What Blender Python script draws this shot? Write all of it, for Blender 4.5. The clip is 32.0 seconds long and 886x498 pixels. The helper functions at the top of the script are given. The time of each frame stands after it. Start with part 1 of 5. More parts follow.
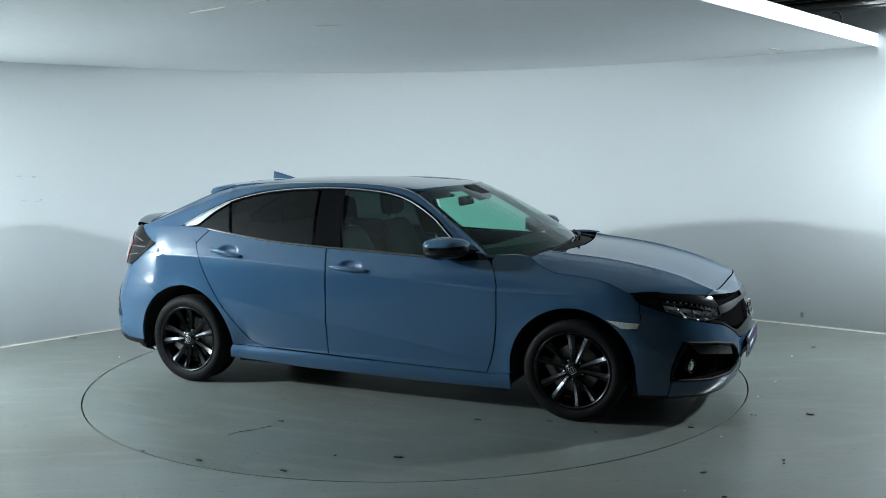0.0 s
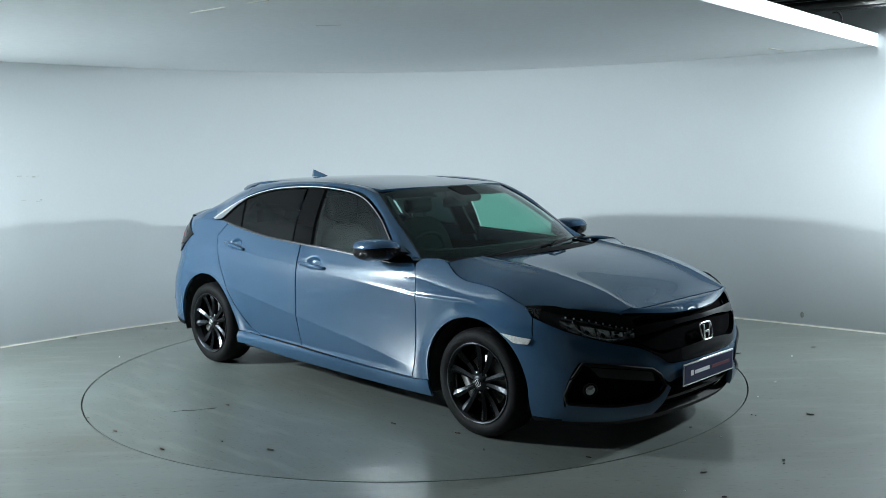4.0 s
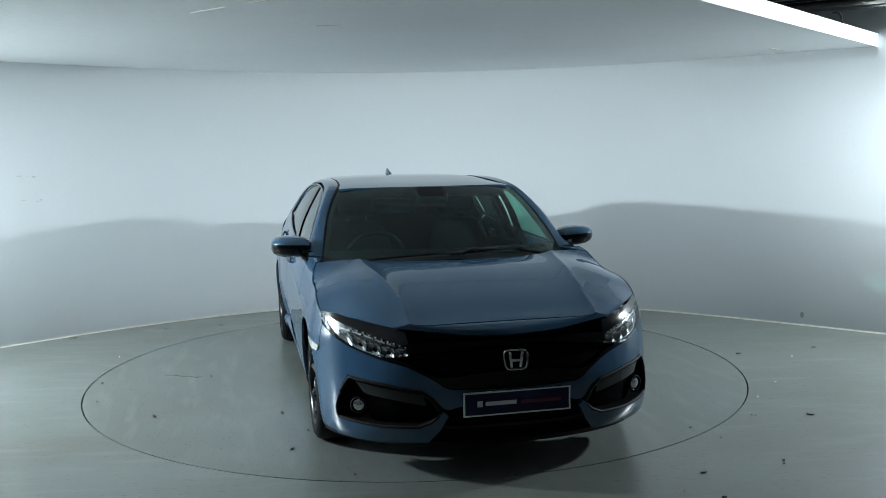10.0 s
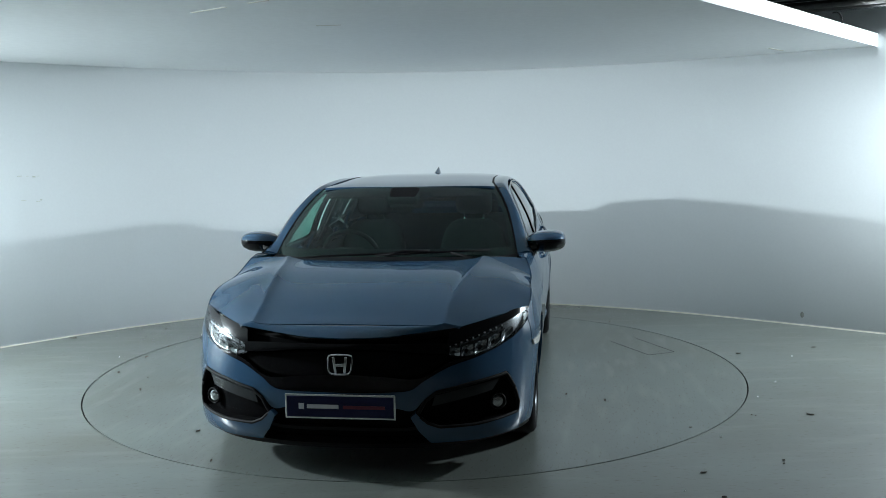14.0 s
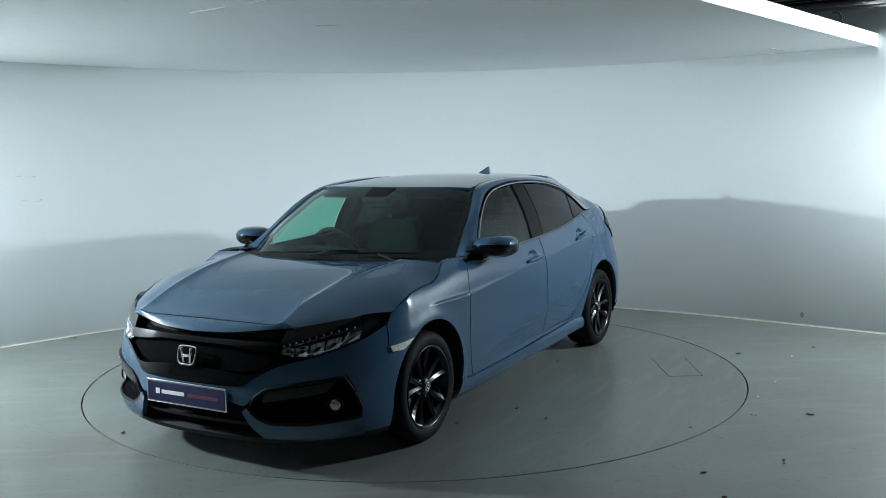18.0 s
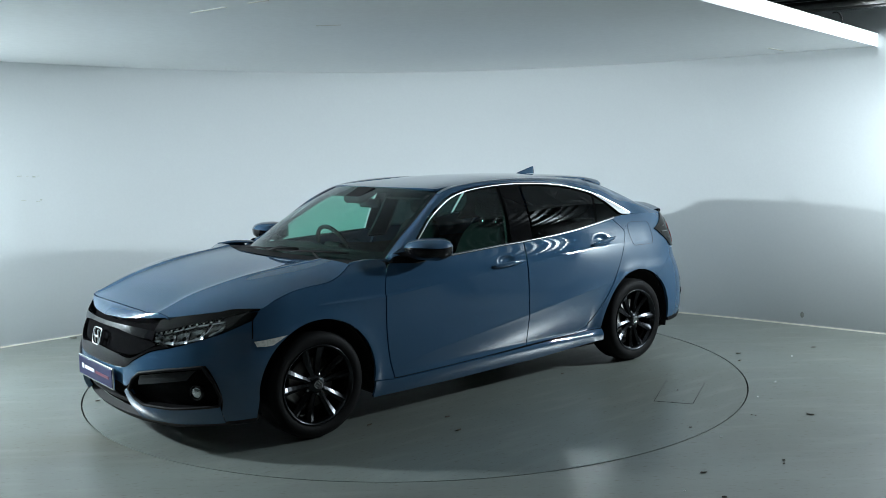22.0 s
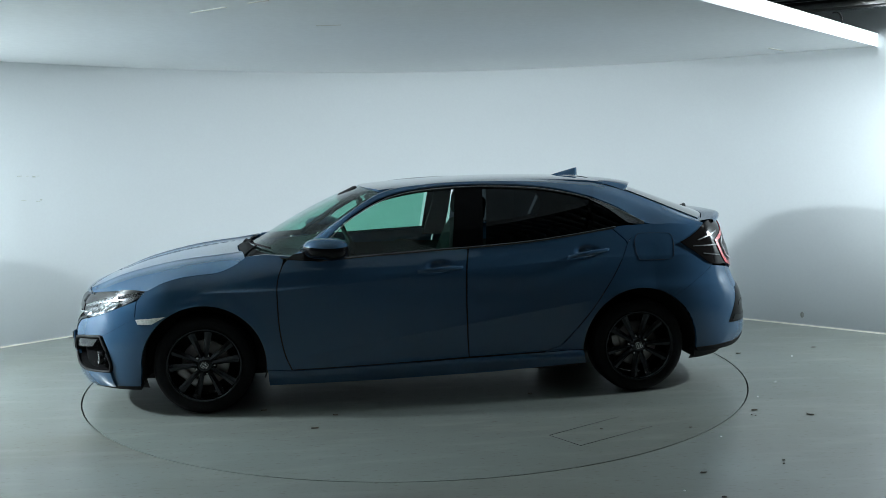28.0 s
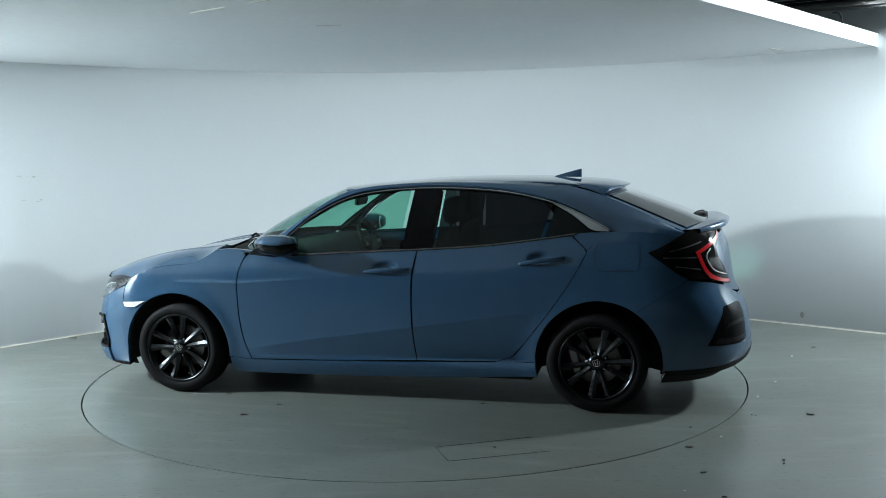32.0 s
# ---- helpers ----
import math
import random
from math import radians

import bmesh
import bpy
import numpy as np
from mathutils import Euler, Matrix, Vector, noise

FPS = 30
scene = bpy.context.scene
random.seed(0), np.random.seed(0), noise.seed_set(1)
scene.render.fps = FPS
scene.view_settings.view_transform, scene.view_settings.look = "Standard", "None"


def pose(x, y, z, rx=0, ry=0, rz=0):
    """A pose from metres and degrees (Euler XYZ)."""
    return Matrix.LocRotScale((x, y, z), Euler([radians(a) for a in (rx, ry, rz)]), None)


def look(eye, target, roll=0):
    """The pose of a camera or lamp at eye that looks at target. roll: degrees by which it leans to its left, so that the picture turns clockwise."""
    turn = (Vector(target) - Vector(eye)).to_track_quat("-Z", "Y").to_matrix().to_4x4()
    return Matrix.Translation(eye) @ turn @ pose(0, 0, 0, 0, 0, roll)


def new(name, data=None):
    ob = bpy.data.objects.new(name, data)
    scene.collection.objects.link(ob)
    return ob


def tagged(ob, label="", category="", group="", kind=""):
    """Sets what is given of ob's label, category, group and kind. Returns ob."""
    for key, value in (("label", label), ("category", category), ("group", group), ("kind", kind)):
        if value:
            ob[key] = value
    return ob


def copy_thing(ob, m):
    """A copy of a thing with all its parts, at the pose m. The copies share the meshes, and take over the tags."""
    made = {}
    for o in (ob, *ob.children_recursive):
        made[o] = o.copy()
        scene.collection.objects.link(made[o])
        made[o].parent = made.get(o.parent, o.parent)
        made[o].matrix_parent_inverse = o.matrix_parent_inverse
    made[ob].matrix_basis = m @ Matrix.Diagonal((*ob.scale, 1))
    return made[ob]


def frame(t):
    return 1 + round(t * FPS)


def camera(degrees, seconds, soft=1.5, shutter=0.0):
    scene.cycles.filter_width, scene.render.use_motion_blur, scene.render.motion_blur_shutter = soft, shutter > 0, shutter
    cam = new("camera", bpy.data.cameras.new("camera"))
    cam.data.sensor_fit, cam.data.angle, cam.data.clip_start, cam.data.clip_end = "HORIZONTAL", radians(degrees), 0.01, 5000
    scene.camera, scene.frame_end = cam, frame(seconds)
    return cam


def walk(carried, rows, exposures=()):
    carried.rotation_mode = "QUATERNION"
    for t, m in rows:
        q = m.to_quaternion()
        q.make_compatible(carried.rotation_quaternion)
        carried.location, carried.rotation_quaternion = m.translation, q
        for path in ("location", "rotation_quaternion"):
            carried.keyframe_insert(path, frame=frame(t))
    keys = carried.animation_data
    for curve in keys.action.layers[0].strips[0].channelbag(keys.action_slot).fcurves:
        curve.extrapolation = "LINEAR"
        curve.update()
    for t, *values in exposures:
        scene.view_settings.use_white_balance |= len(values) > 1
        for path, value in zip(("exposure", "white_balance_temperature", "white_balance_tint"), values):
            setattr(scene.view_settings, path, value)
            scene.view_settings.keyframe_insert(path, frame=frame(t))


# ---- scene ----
# A car on a slowly turning floor turntable in a photo bay with a rounded white wall.
cam = camera(51.44, 32.0, soft=0.7)
EYE = Vector((0.0, -6.445, 1.571))
_yaw, _pit = radians(1.727), radians(-6.323)
AIM = EYE + Vector((math.sin(_yaw) * math.cos(_pit), math.cos(_yaw) * math.cos(_pit), math.sin(_pit)))
walk(cam, [(0.0, look(EYE, AIM, -0.957)), (32.0, look(EYE, AIM, -0.957))], exposures=[(0.0, 0.47, 6500, 10), (32.0, 0.47, 6500, 10)])


# ---- light ----
world = bpy.data.worlds.new("world")
scene.world = world
world.use_nodes = True
world.node_tree.nodes["Background"].inputs[0].default_value = (0.5, 0.56, 0.6, 1)
world.node_tree.nodes["Background"].inputs[1].default_value = 0.02


def lamp(name, eye, aim, watts, colour=(0.83, 0.96, 1.02)):
    d = bpy.data.lights.new(name, "AREA")
    d.shape, d.size, d.size_y, d.energy, d.color = "RECTANGLE", 0.26, 0.14, watts, colour
    ob = new(name, d)
    ob.matrix_world = look(eye, aim)
    return ob


# two floodlights on the straight runs of the bay's wall, just out of view
LAMP_W, LAMP_E = Vector((-5.22, -0.875, 2.18)), Vector((4.835, -0.205, 2.285))
AIM_W, AIM_E = Vector((-1.5, -1.5, 0.0)), Vector((0.9, -1.0, 0.35))
lamp("bay_lamp_west", LAMP_W, AIM_W, 234)
lamp("bay_lamp_east", LAMP_E, AIM_E, 130)


# ---- materials ----
def mat(name, colour, rough=0.5, metal=0.0, scale=0.0, vary=0.0, bump=0.0, coat=0.0, fine=0.0, rvary=0.0, spec=0.5):
    m = bpy.data.materials.new(name)
    m.use_nodes = True
    nt = m.node_tree
    b = nt.nodes["Principled BSDF"]
    b.inputs["Base Color"].default_value = (*colour, 1)
    b.inputs["Roughness"].default_value = rough
    b.inputs["Metallic"].default_value = metal
    b.inputs["Specular IOR Level"].default_value = spec
    b.inputs["Coat Weight"].default_value = coat
    b.inputs["Coat Roughness"].default_value = 0.012
    if scale:
        tc = nt.nodes.new("ShaderNodeTexCoord")
        n1 = nt.nodes.new("ShaderNodeTexNoise")
        n1.inputs["Scale"].default_value = scale
        n1.inputs["Detail"].default_value = 3
        n2 = nt.nodes.new("ShaderNodeTexNoise")
        n2.inputs["Scale"].default_value = scale * (fine or 14)
        n2.inputs["Detail"].default_value = 4
        nt.links.new(tc.outputs["Object"], n1.inputs["Vector"])
        nt.links.new(tc.outputs["Object"], n2.inputs["Vector"])
        add = nt.nodes.new("ShaderNodeMath")
        add.operation = "ADD"
        nt.links.new(n1.outputs["Fac"], add.inputs[0])
        nt.links.new(n2.outputs["Fac"], add.inputs[1])
        if vary:
            ramp = nt.nodes.new("ShaderNodeMapRange")
            ramp.inputs["From Min"].default_value, ramp.inputs["From Max"].default_value = 0.4, 1.6
            ramp.inputs["To Min"].default_value, ramp.inputs["To Max"].default_value = 1 - 1.6 * vary, 1 + 1.6 * vary
            nt.links.new(add.outputs[0], ramp.inputs["Value"])
            mul = nt.nodes.new("ShaderNodeVectorMath")
            mul.operation = "SCALE"
            mul.inputs[0].default_value = colour
            nt.links.new(ramp.outputs[0], mul.inputs["Scale"])
            nt.links.new(mul.outputs[0], b.inputs["Base Color"])
        if rvary:
            rr = nt.nodes.new("ShaderNodeMapRange")
            rr.inputs["From Min"].default_value, rr.inputs["From Max"].default_value = 0.7, 1.3
            rr.inputs["To Min"].default_value, rr.inputs["To Max"].default_value = rough - rvary, rough + rvary
            nt.links.new(add.outputs[0], rr.inputs["Value"])
            nt.links.new(rr.outputs[0], b.inputs["Roughness"])
        if bump:
            bp = nt.nodes.new("ShaderNodeBump")
            bp.inputs["Strength"].default_value = bump
            bp.inputs["Distance"].default_value = 0.01
            nt.links.new(n2.outputs["Fac"], bp.inputs["Height"])
            nt.links.new(bp.outputs[0], b.inputs["Normal"])
    return m


def glass(name, tint, head_on=0.045):
    """A clear or tinted pane: it mirrors more at a flat angle."""
    m = bpy.data.materials.new(name)
    m.use_nodes = True
    nt = m.node_tree
    nt.nodes.remove(nt.nodes["Principled BSDF"])
    out = nt.nodes["Material Output"]
    tr = nt.nodes.new("ShaderNodeBsdfTransparent")
    tr.inputs[0].default_value = (*tint, 1)
    gl = nt.nodes.new("ShaderNodeBsdfGlossy")
    gl.inputs["Roughness"].default_value = 0.03
    gl.inputs["Color"].default_value = (0.9, 0.93, 0.95, 1)
    lw = nt.nodes.new("ShaderNodeLayerWeight")
    lw.inputs["Blend"].default_value = 0.5
    five = nt.nodes.new("ShaderNodeMath")
    five.operation = "POWER"
    five.inputs[1].default_value = 5.0
    nt.links.new(lw.outputs["Facing"], five.inputs[0])
    two = nt.nodes.new("ShaderNodeMath")
    two.operation = "MULTIPLY_ADD"
    two.inputs[1].default_value, two.inputs[2].default_value = 0.9, head_on
    nt.links.new(five.outputs[0], two.inputs[0])
    mx = nt.nodes.new("ShaderNodeMixShader")
    nt.links.new(two.outputs[0], mx.inputs[0])
    nt.links.new(tr.outputs[0], mx.inputs[1])
    nt.links.new(gl.outputs[0], mx.inputs[2])
    nt.links.new(mx.outputs[0], out.inputs[0])
    return m


WALL = mat("white_wall_paint", (0.79, 0.82, 0.83), 0.75, 0, 0.8, 0.02, 0.04, fine=60)
CEIL = mat("ceiling_paint", (0.91, 0.93, 0.935), 0.6, 0, 0.5, 0.04, 0.04, fine=40)
FASCIA = mat("fascia_paint", (0.85, 0.86, 0.87), 0.5, 0, 3, 0.02)


def worn_floor(name, colour, dirt, seed):
    """Old gloss floor paint: cloudy tone, brown dirt in patches, pale tyre scuffs, dark specks and a patchy sheen."""
    m = bpy.data.materials.new(name)
    m.use_nodes = True
    nt = m.node_tree
    b = nt.nodes["Principled BSDF"]
    b.inputs["Specular IOR Level"].default_value = 0.45
    tc = nt.nodes.new("ShaderNodeTexCoord")

    def noise_of(scale, detail, stretch=(1, 1, 1), turn=0.0, distort=0.0):
        mp = nt.nodes.new("ShaderNodeMapping")
        mp.inputs["Location"].default_value = (seed, seed * 0.7, 0)
        mp.inputs["Rotation"].default_value = (0, 0, turn)
        mp.inputs["Scale"].default_value = stretch
        nt.links.new(tc.outputs["Object"], mp.inputs["Vector"])
        n = nt.nodes.new("ShaderNodeTexNoise")
        n.inputs["Scale"].default_value, n.inputs["Detail"].default_value = scale, detail
        n.inputs["Distortion"].default_value = distort
        nt.links.new(mp.outputs[0], n.inputs["Vector"])
        return n.outputs["Fac"]

    def ramp(v, a, b_, lo, hi):
        r = nt.nodes.new("ShaderNodeMapRange")
        for k, x in (("From Min", a), ("From Max", b_), ("To Min", lo), ("To Max", hi)):
            r.inputs[k].default_value = x
        nt.links.new(v, r.inputs["Value"])
        return r.outputs[0]

    def times(a, b_):
        t = nt.nodes.new("ShaderNodeMath")
        t.operation = "MULTIPLY"
        nt.links.new(a, t.inputs[0])
        nt.links.new(b_, t.inputs[1])
        return t.outputs[0]

    def mix(fac, a, b_):
        x = nt.nodes.new("ShaderNodeMix")
        x.data_type = "RGBA"
        nt.links.new(fac, x.inputs["Factor"])
        for sock, v in ((x.inputs[6], a), (x.inputs[7], b_)):
            if isinstance(v, tuple):
                sock.default_value = (*v, 1)
            else:
                nt.links.new(v, sock)
        return x.outputs[2]

    c = mix(ramp(noise_of(0.8, 3), 0.25, 0.75, 0, 1), tuple(v * 0.90 for v in colour), tuple(v * 1.10 for v in colour))
    c = mix(ramp(noise_of(0.55, 3, (1, 1.4, 1), 0.5), 0.38, 0.75, 0, 0.6), c, dirt)
    c = mix(ramp(noise_of(22, 2, (1, 3.2, 1), 0.3), 0.60, 0.75, 0, 0.45), c, (0.085, 0.066, 0.050))
    c = mix(ramp(noise_of(2.0, 5, (1, 5, 1), 0.4), 0.52, 0.82, 0, 0.30), c, (0.24, 0.25, 0.23))
    nt.links.new(c, b.inputs["Base Color"])
    b.inputs["Roughness"].default_value = 0.27
    return m


FLOOR = worn_floor("floor_paint", (0.156, 0.173, 0.162), (0.112, 0.106, 0.086), 3.1)
TABLE = worn_floor("turntable_paint", (0.148, 0.167, 0.157), (0.112, 0.110, 0.092), 8.4)
PIT = mat("pit_black", (0.012, 0.012, 0.012), 0.9)
DECK = mat("dark_deck", (0.060, 0.070, 0.072), 0.45, 0.2, 3, 0.2)
# unseen hall walls: tone raised so they bounce fill onto the car
HALL_BOUNCE = mat("hall_bounce_wall", (0.32, 0.30, 0.265), 0.85, 0, 1, 0.2)
PAINT = mat("blue_metallic_paint", (0.0315, 0.078, 0.142), 0.60, 0.0, 400, 0.03, spec=0.0, coat=1.0, fine=5)
PAINT.node_tree.nodes["Principled BSDF"].inputs["Coat IOR"].default_value = 1.62
BLACK_GLOSS = mat("gloss_black_plastic", (0.005, 0.005, 0.006), 0.08, 0, spec=0.25)
BLACK_MATT = mat("matt_black_plastic", (0.008, 0.008, 0.009), 0.6, 0, 60, 0.2, 0.05, spec=0.12)
UNDER = mat("underbody_black", (0.006, 0.006, 0.006), 0.9)
RUBBER = mat("tyre_rubber", (0.0055, 0.0055, 0.006), 0.65, 0, 30, 0.2, 0.05, spec=0.12)
GRILLE = mat("grille_black", (0.007, 0.007, 0.0075), 0.9, 0, 60, 0.2, spec=0.0)
RIM = mat("dark_alloy", (0.040, 0.042, 0.046), 0.24, 1.0, 50, 0.08)
CHROME = mat("chrome", (0.82, 0.83, 0.85), 0.08, 1.0)
BELT_TRIM = mat("dark_bright_trim", (0.16, 0.165, 0.175), 0.2, 1.0)
STEEL = mat("brake_steel", (0.32, 0.31, 0.30), 0.4, 1.0, 20, 0.2)
CLOTH = mat("dark_seat_cloth", (0.014, 0.0145, 0.015), 0.8, 0, 3, 0.04, fine=4, spec=0.1)
DASH = mat("dashboard_plastic", (0.008, 0.008, 0.0085), 0.6, 0, 80, 0.15, spec=0.2)
GLASS = glass("green_tinted_glass", (0.44, 0.76, 0.66))
SIDEGLASS = glass("side_window_glass", (0.42, 0.72, 0.62))
DARKGLASS = glass("privacy_glass", (0.035, 0.045, 0.05), 0.03)
LENS = glass("clear_lens", (0.92, 0.94, 0.95))
RED = mat("red_lens", (0.55, 0.015, 0.02), 0.1, 0, coat=1.0)
SMOKE = mat("smoked_lens", (0.008, 0.007, 0.007), 0.04, 0, spec=0.12)
SILVER = mat("lamp_reflector", (0.46, 0.47, 0.49), 0.16, 0.95, 160, 0.25)
PLATE = mat("plate_navy", (0.007, 0.009, 0.052), 0.45, 0, spec=0.25)
WHITE = mat("print_white", (0.75, 0.76, 0.78), 0.4)
PRINT_RED = mat("print_red", (0.12, 0.012, 0.03), 0.4)
AMBER = mat("marker_lens", (0.72, 0.71, 0.68), 0.2, 0.1, 90, 0.35, coat=1.0)
LEAF = mat("dead_leaf", (0.05, 0.035, 0.02), 0.8, 0, 40, 0.4)
LINE = mat("groove_black", (0.02, 0.02, 0.02), 0.8)


# ---- mesh helpers ----
def mesh_of(name, verts, faces, smooth=True):
    me = bpy.data.meshes.new(name)
    me.from_pydata([tuple(map(float, v)) for v in verts], [], [tuple(map(int, f)) for f in faces])
    if smooth:
        me.polygons.foreach_set("use_smooth", [True] * len(me.polygons))
    me.update()
    return me


def part(name, data, material, parent=None, label=""):
    """Links a mesh (or a bmesh) as one object under a thing or a part."""
    if isinstance(data, bmesh.types.BMesh):
        me = bpy.data.meshes.new(name)
        bmesh.ops.recalc_face_normals(data, faces=data.faces)
        data.to_mesh(me)
        data.free()
        data = me
    if not data.materials:
        data.materials.append(material)
    ob = new(name, data)
    if parent is not None:
        ob.parent = parent
    if label:
        ob["label"] = label
    return ob


def empty(name, m=None):
    ob = new(name)
    ob.empty_display_size = 0.2
    if m is not None:
        ob.matrix_world = m
    return ob


def box_bm(bm, c, s, bevel=0.0, m=None):
    r = bmesh.ops.create_cube(bm, size=1.0)["verts"]
    for v in r:
        v.co = Vector((v.co.x * s[0], v.co.y * s[1], v.co.z * s[2]))
    if bevel:
        es = list({e for v in r for e in v.link_edges})
        r = bmesh.ops.bevel(bm, geom=es, offset=bevel, segments=3, affect="EDGES", profile=0.5)["verts"]
        r = list({v for v in r})
    mm = Matrix.Translation(c) @ (m or Matrix())
    for v in r:
        v.co = mm @ v.co
    return bm


def box(c, s, bevel=0.0, m=None):
    bm = bmesh.new()
    box_bm(bm, c, s, bevel, m)
    if bevel:
        for f in bm.faces:
            f.smooth = f.calc_area() < 0.5 * max(s) * max(s) * 0.2
    return bm


def ringpts(pts, n, closed=False):
    """Resample a smooth curve through the points to n points."""
    p = np.array(pts, float)
    k = len(p)
    if k == 2 and not closed:
        return p[0] + (p[1] - p[0]) * np.linspace(0, 1, n)[:, None]
    out = []
    idx = range(k if closed else k - 1)
    for i in idx:
        a, b = p[i], p[(i + 1) % k]
        a0 = p[i - 1] if (i > 0 or closed) else 2 * a - b
        b1 = p[(i + 2) % k] if (i + 2 < k or closed) else 2 * b - a
        d = np.linalg.norm(b - a) + 1e-9
        ma = (b - a0) * d / (np.linalg.norm(b - a) + np.linalg.norm(a - a0) + 1e-9)
        mb = (b1 - a) * d / (np.linalg.norm(b - a) + np.linalg.norm(b1 - b) + 1e-9)
        u = np.linspace(0, 1, 24, endpoint=False)[:, None]
        out.append((2 * u**3 - 3 * u**2 + 1) * a + (u**3 - 2 * u**2 + u) * ma + (3 * u**2 - 2 * u**3) * b + (u**3 - u**2) * mb)
    out = np.concatenate(out + [p[:1] if closed else p[-1:]])
    s = np.r_[0, np.cumsum(np.linalg.norm(np.diff(out, axis=0), axis=1))]
    t = np.linspace(0, s[-1], n, endpoint=not closed)
    return np.stack([np.interp(t, s, out[:, j]) for j in range(p.shape[1])], 1)


def coons(bottom, top, left, right, nu, nv, gap=(0, 0, 0, 0), smooth=True):
    """A patch between four curves: bottom and top run left to right, left and right run bottom to top."""
    f = (lambda c, n: ringpts(c, n)) if smooth else (lambda c, n: polyline(c, n))
    k = 60 if smooth else 400
    B, T, L, R = f(bottom, k), f(top, k), f(left, k), f(right, k)
    s = np.linspace(0, 1, k)
    at = lambda C, t: np.stack([np.interp(t, s, C[:, j]) for j in range(C.shape[1])], -1)
    u = np.linspace(gap[0], 1 - gap[1], nu)
    v = np.linspace(gap[2], 1 - gap[3], nv)
    U, V = u[None, :, None], v[:, None, None]
    Bu, Tu, Lv, Rv = at(B, u)[None], at(T, u)[None], at(L, v)[:, None], at(R, v)[:, None]
    return (1 - V) * Bu + V * Tu + (1 - U) * Lv + U * Rv - ((1 - U) * (1 - V) * B[0] + U * (1 - V) * B[-1] + (1 - U) * V * T[0] + U * V * T[-1])


def polyline(pts, n):
    p = np.array(pts, float)
    s = np.r_[0, np.cumsum(np.linalg.norm(np.diff(p, axis=0), axis=1))]
    t = np.linspace(0, s[-1], n)
    return np.stack([np.interp(t, s, p[:, j]) for j in range(p.shape[1])], 1)


def sheet(G, depth=0.0, flip=False, mirror=False, name="panel"):
    """A mesh from a grid of 3D points, with a turned-in flange of that depth round its edge."""
    G = np.array(G, float)
    if mirror:
        G = G.copy()
        G[..., 1] *= -1
        flip = not flip
    nv, nu = G.shape[:2]
    V = G.reshape(-1, 3)
    F = []
    for j in range(nv - 1):
        for i in range(nu - 1):
            a, b, c, d = j * nu + i, j * nu + i + 1, (j + 1) * nu + i + 1, (j + 1) * nu + i
            F.append((a, d, c, b) if flip else (a, b, c, d))
    if depth:
        du = np.gradient(G, axis=1)
        dv = np.gradient(G, axis=0)
        N = np.cross(du, dv)
        N /= np.linalg.norm(N, axis=-1)[..., None] + 1e-12
        if flip:
            N = -N
        loop = [(0, i) for i in range(nu)] + [(j, nu - 1) for j in range(1, nv)] + [(nv - 1, i) for i in range(nu - 2, -1, -1)] + [(j, 0) for j in range(nv - 2, 0, -1)]
        base = len(V)
        top = np.array([G[a] for a in loop])
        low = np.array([G[a] - N[a] * depth for a in loop])
        V = np.concatenate([V, top, low])
        k = len(loop)
        for i in range(k):
            a, b = base + i, base + (i + 1) % k
            F.append((b, a, a + k, b + k) if not flip else (a, b, b + k, a + k))
    return mesh_of(name, V, F)


def tube(pts, r, n=8, name="tube", closed=False, taper=None):
    P = [Vector(p) for p in pts]
    V, F = [], []
    k = len(P)
    for i, p in enumerate(P):
        a = P[i - 1] if (i > 0 or closed) else p
        b = P[(i + 1) % k] if (i + 1 < k or closed) else p
        d = (b - a).normalized()
        e1 = d.cross(Vector((0, 0, 1)) if abs(d.z) < 0.9 else Vector((1, 0, 0))).normalized()
        e2 = d.cross(e1)
        rr = r if taper is None else r * taper[i]
        for j in range(n):
            t = 2 * math.pi * j / n
            V.append(p + (e1 * math.cos(t) + e2 * math.sin(t)) * rr)
    for i in range(k if closed else k - 1):
        for j in range(n):
            a, b = i * n + j, i * n + (j + 1) % n
            c, d = ((i + 1) % k) * n + (j + 1) % n, ((i + 1) % k) * n + j
            F.append((a, d, c, b))
    if not closed:
        F.append(tuple(range(n)))
        F.append(tuple(range((k - 1) * n + n - 1, (k - 1) * n - 1, -1)))
    return mesh_of(name, V, F)


def lathe(prof, n=48, name="lathe", axis="y"):
    """Turn a profile of (radius, offset) round the y axis."""
    V, F = [], []
    for r, h in prof:
        for j in range(n):
            t = 2 * math.pi * j / n
            V.append((r * math.cos(t), h, r * math.sin(t)) if axis == "y" else (r * math.cos(t), r * math.sin(t), h))
    for i in range(len(prof) - 1):
        for j in range(n):
            a, b = i * n + j, i * n + (j + 1) % n
            F.append((a, b, b + n, a + n))
    return mesh_of(name, V, F)


# ---- the room ----
CEIL_Z, DECK_Z = 2.312, 2.608
wall_a, wall_c, wall_b = np.array((-3.2, 1.24)), np.array((-0.186, 4.25)), np.array((3.0, 1.48))


